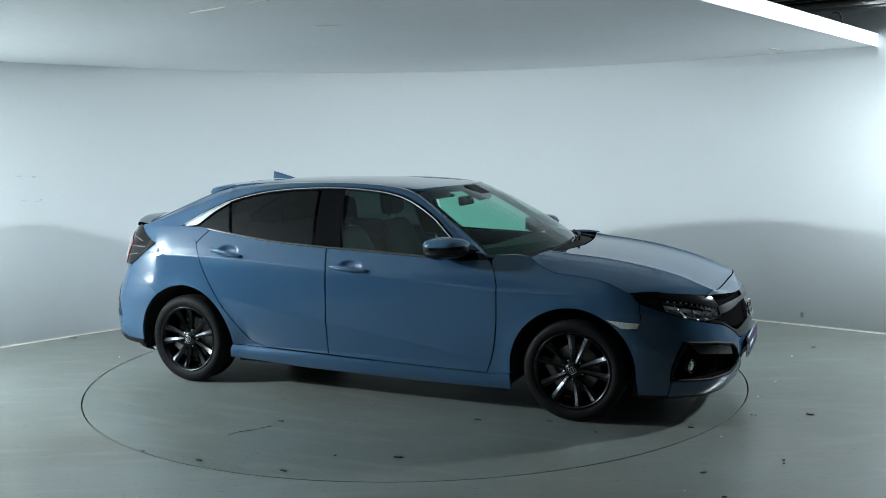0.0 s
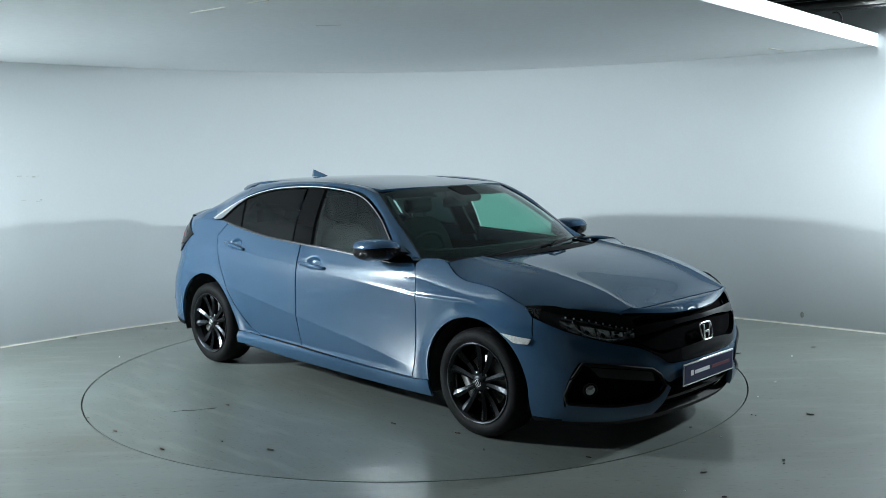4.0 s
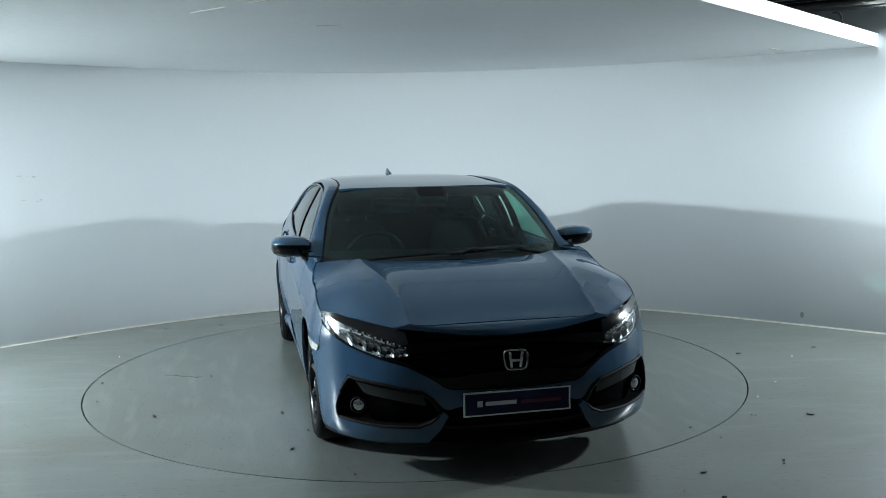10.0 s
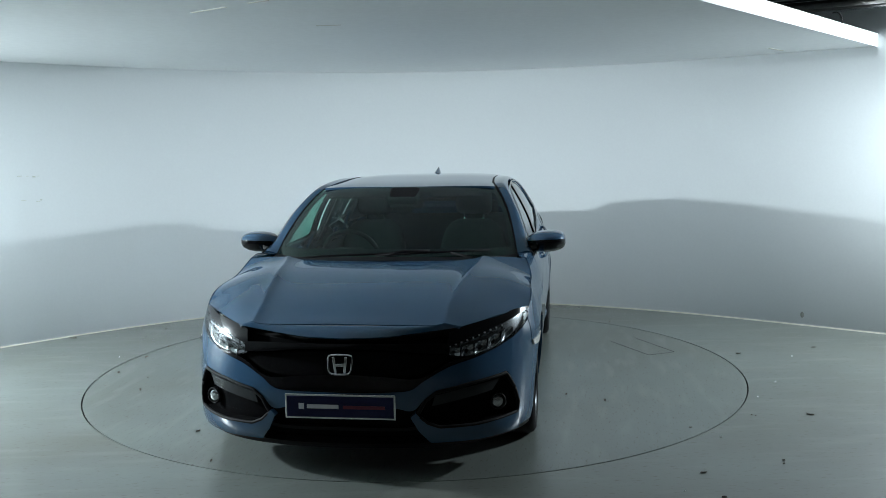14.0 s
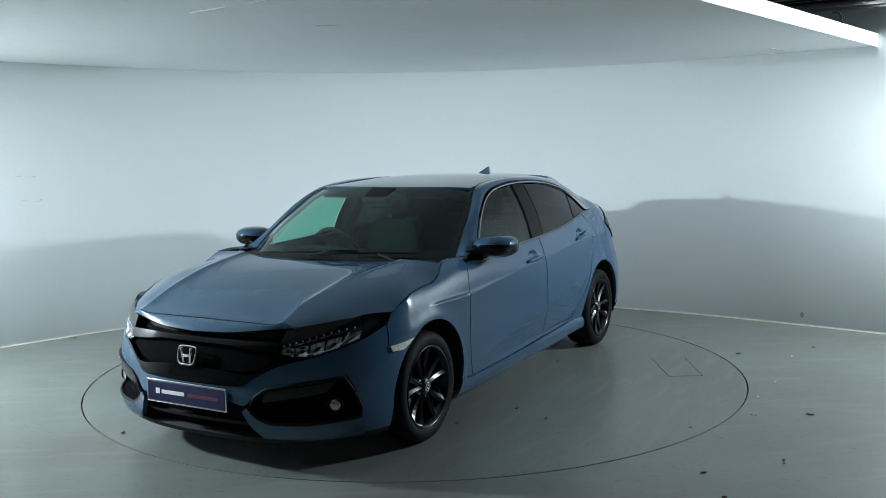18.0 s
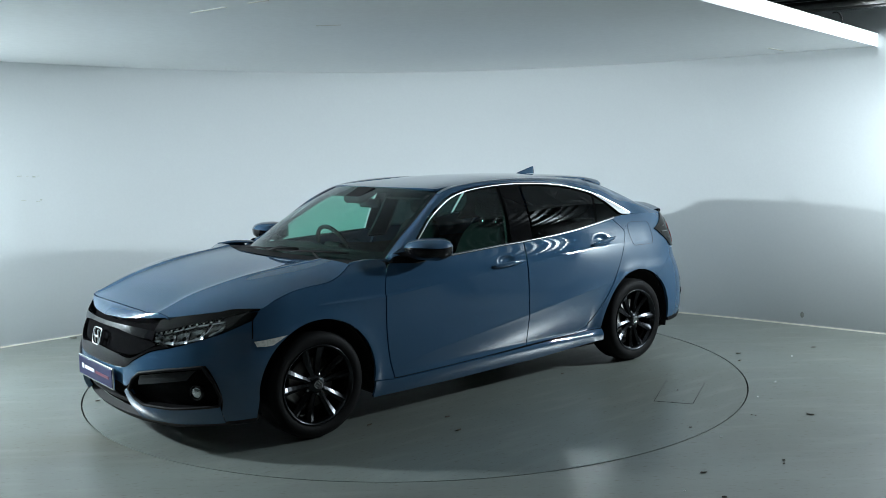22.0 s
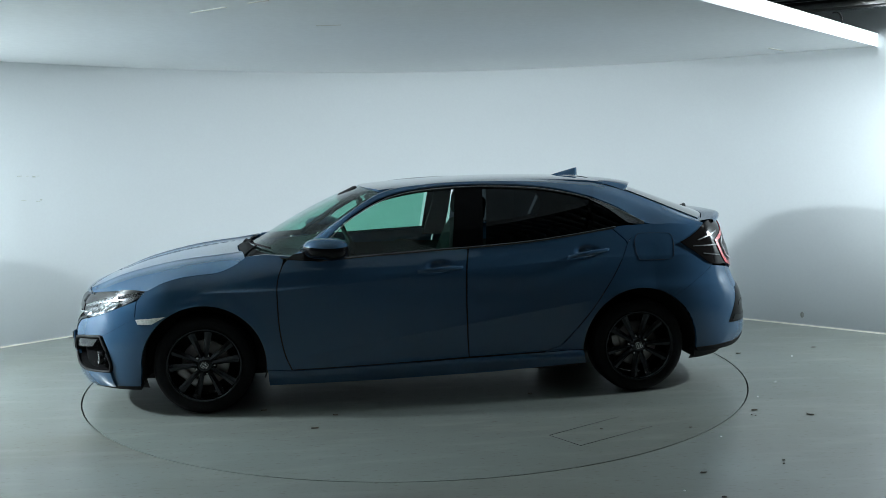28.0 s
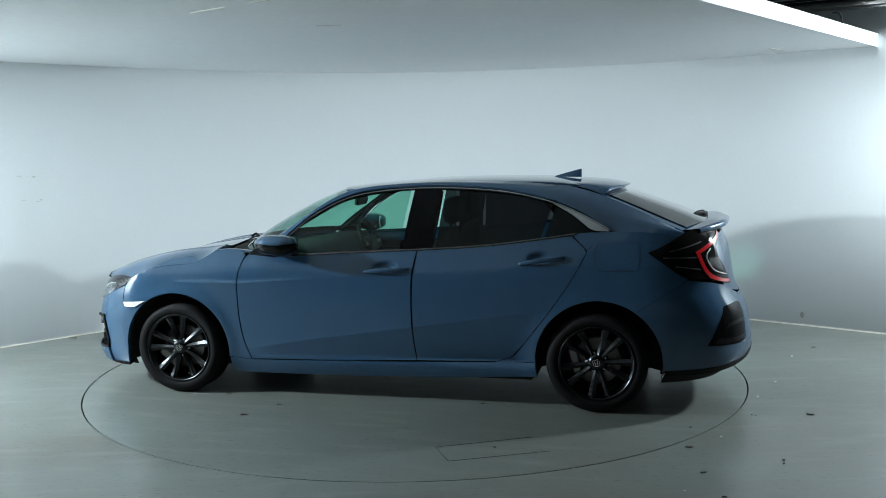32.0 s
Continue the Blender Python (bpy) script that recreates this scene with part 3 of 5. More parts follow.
def build_top():
    # bonnet: rows from the front edge to the rear edge; its sides follow the lamp brows and the wings
    wing = skin(*np.array(SS(HOOD_SIDE)).T)
    edge = np.array([(2.035, 0.55, 0.718), (1.95, 0.638, 0.730), (1.86, 0.718, 0.744)] + [tuple(w) for w in wing])
    C = coons([(2.088, 0), (2.086, 0.24), (2.075, 0.42), (2.035, 0.55)], [(1.20, 0), (1.17, 0.3), (1.12, 0.6), tuple(wing[-1][:2])], [(2.088, 0), (1.7, 0), (1.20, 0)], edge[:, :2], 90, 60, gap=(0, 0.009, 0.004, 0))
    E = ringpts(edge, 120)[::-1]
    zh = hood_z(C[..., 0], C[..., 1])
    ze = np.interp(C[:, -1, 0], E[:, 0], E[:, 2])
    u = np.linspace(0, 1, 90)
    zh = zh + (ze - zh[:, -1])[:, None] * u[None] ** 5
    G = np.concatenate([C, zh[..., None]], -1)
    whole("bonnet", G, PAINT, depth=0.02)
    # wing tops running in to the windscreen's foot
    wt = skin(*np.array(SS([(1.085, 0.932), (0.98, 0.945), (0.89, 0.94), (0.81, 0.93)])).T)
    inn = np.array([(1.085, wing[-1][1] - 0.02, 0.932), (0.98, 0.772, 0.936), (0.89, 0.765, 0.932), (0.81, 0.755, 0.928)])
    both("wing_top", loft([wt, (wt + inn) / 2 + (0, 0, 0.006), inn], 20, 6), PAINT, depth=0.01)
    # nose strip in body colour ahead of the bonnet
    a = np.array([(2.093, 0), (2.091, 0.24), (2.080, 0.42), (2.042, 0.548)])
    b = np.array([(2.172, 0), (2.150, 0.2), (2.106, 0.37), (2.044, 0.5495)])
    A, B = ringpts(a, 24), ringpts(b, 24)
    za = hood_z(A[:, 0], A[:, 1])
    za = za + (0.719 - za[-1]) * np.linspace(0, 1, 24) ** 5
    zb = np.interp(np.linspace(0, 1, 24), [0, 0.36, 0.68, 1], [0.682, 0.686, 0.702, 0.717])
    G = np.stack([np.column_stack([A + (B - A) * t, za + (zb - za) * (t**2.2)]) for t in np.linspace(0, 1, 6)])
    whole("nose_strip", G, PAINT, depth=0.012, flip=True)
    # windscreen
    base = [(1.125, 0, 0.935), (1.08, 0.3, 0.932), (0.97, 0.57, 0.925), (0.80, 0.748, 0.925)]
    top = [(0.365, 0, 1.316), (0.35, 0.25, 1.313), (0.31, 0.45, 1.305), (0.25, 0.592, 1.293)]
    side = [(0.80, 0.748, 0.925), (0.67, 0.722, 1.03), (0.50, 0.682, 1.145), (0.36, 0.635, 1.235), (0.25, 0.592, 1.293)]
    G = coons(base, top, [(1.125, 0, 0.935), (0.85, 0, 1.09), (0.6, 0, 1.216), (0.365, 0, 1.316)], side, 24, 24)
    G[..., 2] += 0.012 * (np.sin(np.linspace(0, math.pi, 24))[None] * np.sin(np.linspace(0, math.pi, 24))[:, None])
    whole("windscreen", G, GLASS, flip=False)
    # roof panel between the two black ditches
    xs = np.linspace(0, 1, 30)
    zr = lambda x: spline([-1.32, -1.05, -0.87, -0.62, -0.38, -0.09, 0.2, 0.38], [1.332, 1.361, 1.367, 1.369, 1.366, 1.352, 1.332, 1.314], x)
    rows = []
    for t in xs:
        ys = np.linspace(0, 1, 16)
        x0, x1 = 0.360 + (-1.31 - 0.360) * t, 0.262 + (-1.22 - 0.262) * t
        ye = float(np.interp(t, [0, 0.15, 0.4, 1], [0.575, 0.548, 0.528, 0.505]))
        x = x0 + (x1 - x0) * ys**2.5
        rows.append(np.column_stack([x, ys * ye, zr(x) - 0.012 * ys**2.6 - 0.006 * ys**8]))
    roof = np.array(rows)
    whole("roof", roof, PAINT, depth=0.015)
    # cant rails with the front pillars
    up = [(0.80, 0.753, 0.928), (0.67, 0.727, 1.035), (0.50, 0.687, 1.15), (0.36, 0.640, 1.241), (0.245, 0.597, 1.298), (0.10, 0.563, 1.325), (-0.2, 0.540, 1.346), (-0.55, 0.532, 1.353), (-0.9, 0.522, 1.345), (-1.15, 0.515, 1.325)]
    low_xz = [(0.80, 0.935), (0.66, 0.985), (0.56, 1.07), (0.44, 1.168), (0.23, 1.275), (0.02, 1.318), (-0.34, 1.337), (-0.72, 1.319), (-0.94, 1.283), (-1.10, 1.24)]
    low = skin(*np.array(SS(low_xz)).T)
    mid = [(np.array(a) * 0.5 + b * 0.5 + np.array((0, 0.012, 0.010))) for a, b in zip(up, low)]
    G = loft([low, mid, up], 70, 8)
    both("cant_rail", G, PAINT, depth=0.01)
    both("roof_ditch", loft([np.array(up) - (0, 0, 0.002), np.array(up) + (0, -0.014, -0.001)], 60, 2), BLACK_MATT, flip=True)
    # rear pillars up to the tailgate
    c_low = SS([(-1.10, 1.24), (-1.27, 1.165), (-1.43, 1.068), (-1.62, 1.059), (-1.83, 1.037)])
    lowc = skin(*np.array(c_low).T)
    upc = [(-1.15, 0.515, 1.325), (-1.30, 0.535, 1.285), (-1.46, 0.565, 1.225), (-1.64, 0.61, 1.145), (-1.84, 0.665, 1.052)]
    mid = [(np.array(a) * 0.5 + b * 0.5 + np.array((0, 0.014, 0.010))) for a, b in zip(upc, lowc)]
    both("rear_pillar", loft([lowc, mid, upc], 40, 8), PAINT, depth=0.01)
    # tailgate: upper frame, glass, lower skin
    gate_top = [(-1.305, 0, 1.333), (-1.29, 0.3, 1.328), (-1.20, 0.505, 1.312)]
    gate_bot = [(-2.05, 0, 1.080), (-2.01, 0.35, 1.072), (-1.86, 0.655, 1.048)]
    gate_side = [(-1.20, 0.505, 1.312), (-1.32, 0.53, 1.276), (-1.47, 0.56, 1.216), (-1.65, 0.602, 1.138), (-1.86, 0.655, 1.048)]
    gate_mid = [(-1.305, 0, 1.333), (-1.45, 0, 1.290), (-1.75, 0, 1.19), (-2.05, 0, 1.080)]
    G = coons(gate_top, gate_bot, gate_mid, gate_side, 20, 24)
    gate = whole("tailgate", G, PAINT, depth=0.02)
    N = coons(gate_top, gate_bot, gate_mid, gate_side, 20, 24, gap=(0, 0.10, 0.08, 0.06)) + np.array((-0.002, 0, 0.006))
    whole("rear_window", N, DARKGLASS_OPAQUE, parent=gate)
    # roof spoiler
    a = [(-1.20, 0, 1.352), (-1.19, 0.25, 1.349), (-1.15, 0.485, 1.335), (-1.15, 0.507, 1.327)]
    b = [(-1.51, 0, 1.312), (-1.485, 0.26, 1.312), (-1.395, 0.485, 1.302), (-1.36, 0.535, 1.268)]
    c = [(-1.508, 0, 1.303), (-1.482, 0.26, 1.303), (-1.395, 0.50, 1.288), (-1.36, 0.537, 1.264)]
    d = [(-1.46, 0, 1.288), (-1.44, 0.26, 1.284), (-1.36, 0.515, 1.268), (-1.34, 0.537, 1.262)]
    m1 = [(np.array(p) * 0.5 + np.array(q) * 0.5 + (0, 0, 0.008)) for p, q in zip(a, b)]
    whole("roof_spoiler", loft([a, m1, b, c, d], 16, 20), PAINT, parent=car)
    # tail spoiler joining the lamps
    a = [(-2.00, 0, 1.104), (-1.97, 0.34, 1.098), (-1.90, 0.53, 1.078), (-1.82, 0.655, 1.060)]
    b = [(-2.135, 0, 1.100), (-2.09, 0.36, 1.100), (-2.01, 0.53, 1.085), (-1.93, 0.645, 1.070)]
    c = [(-2.140, 0, 1.070), (-2.095, 0.36, 1.070), (-2.015, 0.535, 1.062), (-1.935, 0.65, 1.052)]
    d = [(-2.06, 0, 1.03), (-2.02, 0.35, 1.03), (-1.99, 0.52, 1.042), (-1.87, 0.655, 1.036)]
    m1 = [(np.array(p) * 0.5 + np.array(q) * 0.5 + (0, 0, 0.003)) for p, q in zip(a, b)]
    whole("tail_spoiler", loft([a, m1, b, c, d], 20, 16), PAINT, parent=car)
    # lower tailgate between the lamps
    C = coons([Rv(0, 0.66), Rv(0.3, 0.665), Rv(0.60, 0.72)], [Rv(0, 1.03), Rv(0.3, 1.03), Rv(0.56, 1.03)], [Rv(0, 0.66), Rv(0, 1.03)], [Rv(0.60, 0.72), Rv(0.56, 1.03)], 24, 20)
    whole("tailgate_lower", skin(C[..., 0], C[..., 1])[:, :], PAINT, parent=car, depth=0.01, flip=True)


DARKGLASS_OPAQUE = mat("rear_window_glass", (0.008, 0.009, 0.010), 0.03, 0, coat=1.0)
build_top()


def band(name, low, high, n, m, material, off=0.0, parent=None, depth=0.0, label="", split=False, gap=(0, 0, 0, 0), flip=False):
    """A strip over the nose or tail between two curves in (q, z) that start on the centre line."""
    C = coons(low, high, [low[0], high[0]], [low[-1], high[-1]], n, m, gap)
    G = skin(C[..., 0], C[..., 1], off)
    if split:
        return both(name, G, material, parent, depth, label)
    return whole(name, G, material, parent, depth, label, flip)


PILLAR = mat("pillar_gloss_black", (0.004, 0.004, 0.0045), 0.05, spec=0.08)
SURROUND = mat("satin_black_plastic", (0.006, 0.006, 0.007), 0.10, spec=0.25)
SATIN = mat("satin_chrome", (0.50, 0.51, 0.53), 0.26, 1.0)
LAMP_BOWL = mat("lamp_bowl", (0.035, 0.036, 0.038), 0.25, 0.6)


FIN = mat("dark_grey_fin", (0.020, 0.022, 0.024), 0.18, spec=0.4)


def build_nose():
    F = lambda *p: [Fv(*a) for a in p]
    # painted bumper: band under grille and lamps, running round to the wheel
    up = F((0.0, 0.435), (0.26, 0.438), (0.33, 0.445), (0.385, 0.482), (0.50, 0.541), (0.63, 0.575), (0.74, 0.615)) + SS([(1.86, 0.645), (1.7235, 0.70)])
    lo = F((0.0, 0.362), (0.26, 0.360), (0.335, 0.345), (0.39, 0.397), (0.445, 0.432), (0.60, 0.461), (0.757, 0.482)) + SS([(1.90, 0.51), (1.7365, 0.600)])
    band("front_bumper", lo, up, 80, 14, PAINT, depth=0.02)
    # corner behind the intake, down to the sill of the bumper, to the wheel arch
    panel("bumper_corner", F((0.785, 0.187)) + SS([(1.88, 0.185), (1.72, 0.19)]), [Fv(0.745, 0.520)] + SS([(1.90, 0.525), (1.735, 0.612), (1.582, 0.583)]),
          F((0.785, 0.187), (0.812, 0.26), (0.815, 0.33), (0.793, 0.43), (0.745, 0.520)), [S(1.72, 0.19)] + arc(ARCH_F, -10, 50, 9)[1:], 36, 30, depth=0.02, off=-0.0025)
    # lip under the intakes
    panel("bumper_lip", F((0.325, 0.318), (0.362, 0.245), (0.41, 0.184), (0.62, 0.178), (0.805, 0.186)), F((0.350, 0.338), (0.398, 0.282), (0.455, 0.257), (0.62, 0.253), (0.808, 0.270)),
          F((0.325, 0.318), (0.350, 0.338)), F((0.805, 0.186), (0.808, 0.270)), 60, 10, depth=0.03, off=0.010, smooth=False)
    # upper grille, gloss black wing bar and lower intake
    band("upper_grille", F((0.0, 0.432), (0.26, 0.435), (0.33, 0.443), (0.385, 0.48), (0.50, 0.538), (0.60, 0.565)), F((0.0, 0.682), (0.2, 0.683), (0.40, 0.69), (0.52, 0.705), (0.56, 0.708)), 50, 20, GRILLE, off=-0.045)
    band("wing_bar", F((0.0, 0.632), (0.2, 0.630), (0.36, 0.612), (0.50, 0.600)), F((0.0, 0.655), (0.2, 0.655), (0.38, 0.652), (0.50, 0.645)), 40, 8, SURROUND, off=0.006, depth=0.05)
    band("grille_panel", F((0.0, 0.515), (0.2, 0.51), (0.36, 0.515), (0.50, 0.575)), F((0.0, 0.625), (0.2, 0.623), (0.36, 0.606), (0.50, 0.594)), 40, 10, GRILLE, off=-0.018, depth=0.03)
    band("grille_lower_bar", F((0.0, 0.441), (0.26, 0.443), (0.34, 0.452), (0.39, 0.488), (0.50, 0.546), (0.60, 0.572)), F((0.0, 0.520), (0.21, 0.508), (0.34, 0.494), (0.40, 0.508), (0.50, 0.562), (0.58, 0.582)), 44, 8, SURROUND, off=0.004, depth=0.04)
    band("lower_intake", F((0.0, 0.155), (0.3, 0.155), (0.5, 0.165)), F((0.0, 0.41), (0.27, 0.41), (0.37, 0.36)), 30, 16, GRILLE, off=-0.05)
    band("intake_bar", F((0.0, 0.225), (0.3, 0.225), (0.37, 0.235)), F((0.0, 0.245), (0.3, 0.245), (0.36, 0.255)), 30, 4, BLACK_MATT, off=-0.03, depth=0.02)
    band("front_splitter", F((0.0, 0.138), (0.3, 0.140), (0.6, 0.148)) + SS([(1.95, 0.160), (1.72, 0.165)]), F((0.0, 0.168), (0.3, 0.170), (0.48, 0.178), (0.7, 0.180)) + SS([(1.95, 0.188), (1.72, 0.193)]), 60, 6, BLACK_MATT, off=-0.004, depth=0.04)
    # side intakes with a fin and a fog lamp
    tri_lo = F((0.358, 0.322), (0.40, 0.286), (0.456, 0.261), (0.62, 0.257), (0.805, 0.274))
    tri_hi = F((0.358, 0.328), (0.395, 0.392), (0.445, 0.428), (0.60, 0.457), (0.757, 0.478))
    outer = F((0.805, 0.274), (0.812, 0.32), (0.795, 0.40), (0.757, 0.478))
    ins = panel("side_intake", tri_lo, tri_hi, F((0.358, 0.322), (0.358, 0.328)), outer, 36, 16, GRILLE, depth=-0.05, off=-0.05, smooth=False)
    rim = np.array(F((0.356, 0.325), (0.40, 0.285), (0.456, 0.260), (0.62, 0.256), (0.805, 0.273), (0.812, 0.32), (0.795, 0.40), (0.757, 0.479), (0.60, 0.458), (0.445, 0.429), (0.395, 0.393)))
    for mirror in (0, 1):
        P = skin(*polyline(np.concatenate([rim, rim[:1]]), 90)[:-1].T, 0.002)
        if mirror:
            P[:, 1] *= -1
        part("intake_surround", tube(P, 0.009, 8, "surround", True), BLACK_MATT, ins[mirror])
    panel("intake_fin", F((0.425, 0.364), (0.56, 0.386), (0.70, 0.410)), F((0.44, 0.414), (0.57, 0.438), (0.735, 0.462)), F((0.425, 0.364), (0.44, 0.414)), F((0.70, 0.410), (0.735, 0.462)), 30, 6, FIN, depth=0.04, off=-0.006, parent=ins)
    # headlamps
    hl_lo = F((0.487, 0.596), (0.52, 0.582), (0.62, 0.578), (0.72, 0.604)) + SS([(1.84, 0.655), (1.735, 0.705), (1.675, 0.742)])
    hl_hi = F((0.483, 0.630), (0.588, 0.662), (0.69, 0.695), (0.75, 0.712)) + SS([(1.80, 0.730), (1.735, 0.745), (1.675, 0.750)])
    hood_edge = F((0.50, 0.700), (0.56, 0.715), (0.65, 0.732), (0.74, 0.745)) + SS([(1.80, 0.758), (1.735, 0.760), (1.675, 0.757)])
    bowl = panel("headlamp", hl_lo, hl_hi, [hl_lo[0], hl_hi[0]], [hl_lo[-1], hl_hi[-1]], 40, 10, LAMP_BOWL, off=-0.022, depth=-0.022)
    panel("lamp_brow", hl_hi, hood_edge, [hl_hi[0], hood_edge[0]], [hl_hi[-1], hood_edge[-1]], 40, 5, SURROUND, off=0.003, depth=0.03)
    panel("lens", hl_lo, hl_hi, [hl_lo[0], hl_hi[0]], [hl_lo[-1], hl_hi[-1]], 40, 10, LENS, off=0.002, parent=bowl)
    # four stepped reflector bowls growing towards the flank, and a row of light guides over them
    rb_lo = lambda v: float(np.interp(v, [0.487, 0.52, 0.62, 0.72, 0.80], [0.598, 0.587, 0.583, 0.610, 0.660]))
    rb_hi = lambda v: float(np.interp(v, [0.483, 0.588, 0.69, 0.80], [0.626, 0.655, 0.688, 0.712]))
    for k in range(5):
        a, b = 0.500 + 0.060 * k, 0.500 + 0.060 * k + 0.052
        za, zb, ha, hb = rb_lo(a), rb_lo(b), rb_hi(a), rb_hi(b)
        ma, mb = za + (ha - za) * 0.64, zb + (hb - zb) * 0.64
        C = coons(F((a, za), (b, zb)), F((a, ma), (b, mb)), F((a, za), (a, ma)), F((b, zb), (b, mb)), 7, 6)
        dish = np.sin(np.linspace(0, math.pi, 7))[None] * np.sin(np.linspace(0.4, math.pi, 6))[:, None]
        both("reflector", skin(C[..., 0], C[..., 1], -0.008) - dish[..., None] * np.array((0.016, 0.008, 0)), SILVER, bowl, 0.006)
    guide = skin(*ringpts(np.array(F((0.60, 0.592), (0.66, 0.600), (0.715, 0.618), (0.745, 0.650), (0.752, 0.685))), 24).T, -0.003)
    for side in (0, 1):
        part("light_guide", tube(guide * (1, (1, -1)[side], 1), 0.0032, 6, "guide"), CHROME, bowl[side])
    for k in range(6):
        a, b = 0.500 + 0.049 * k, 0.500 + 0.049 * k + 0.040
        ha, hb = rb_hi(a), rb_hi(b)
        panel("daytime_strip", F((a, ha - 0.012), (b, hb - 0.012)), F((a, ha - 0.004), (b, hb - 0.004)), F((a, ha - 0.012), (a, ha - 0.004)), F((b, hb - 0.012), (b, hb - 0.004)), 4, 3, SILVER, off=-0.007, depth=0.010, parent=bowl)
    for k in range(11):
        v = 0.505 + 0.026 * k
        P = skin(*np.array(F((v, rb_hi(v) + 0.001))).T, -0.004)[0]
        bead = lathe([(0.0, 0.004), (0.0028, 0.003), (0.0042, 0.0), (0.0042, -0.006)], 8, "bead")
        for side in (0, 1):
            part("led_bead", bead, WHITE, bowl[side]).matrix_basis = pose(P[0], P[1] * (1, -1)[side], P[2], 0, 0, -60 if side == 0 else -120)
    # side markers
    panel("side_marker", SS([(1.715, 0.566), (1.665, 0.564), (1.632, 0.567)]), SS([(1.728, 0.594), (1.65, 0.600), (1.552, 0.609)]), SS([(1.715, 0.566), (1.728, 0.594)]), SS([(1.632, 0.567), (1.552, 0.609)]), 12, 5, AMBER, off=0.006, depth=0.012, label="clear side marker lamp")
    # cowl and wipers in the gap behind the bonnet
    a = [(1.19, 0, 0.93), (1.16, 0.3, 0.925), (1.08, 0.6, 0.905), (1.03, 0.745, 0.90)]
    b = [(1.09, 0, 0.945), (1.05, 0.3, 0.94), (0.95, 0.58, 0.925), (0.78, 0.76, 0.925)]
    whole("cowl", loft([a, b], 24, 4), BLACK_MATT, parent=car)
    return ins


intakes = build_nose()


STRIP = mat("lamp_strip_grey", (0.075, 0.078, 0.082), 0.25, spec=0.3)


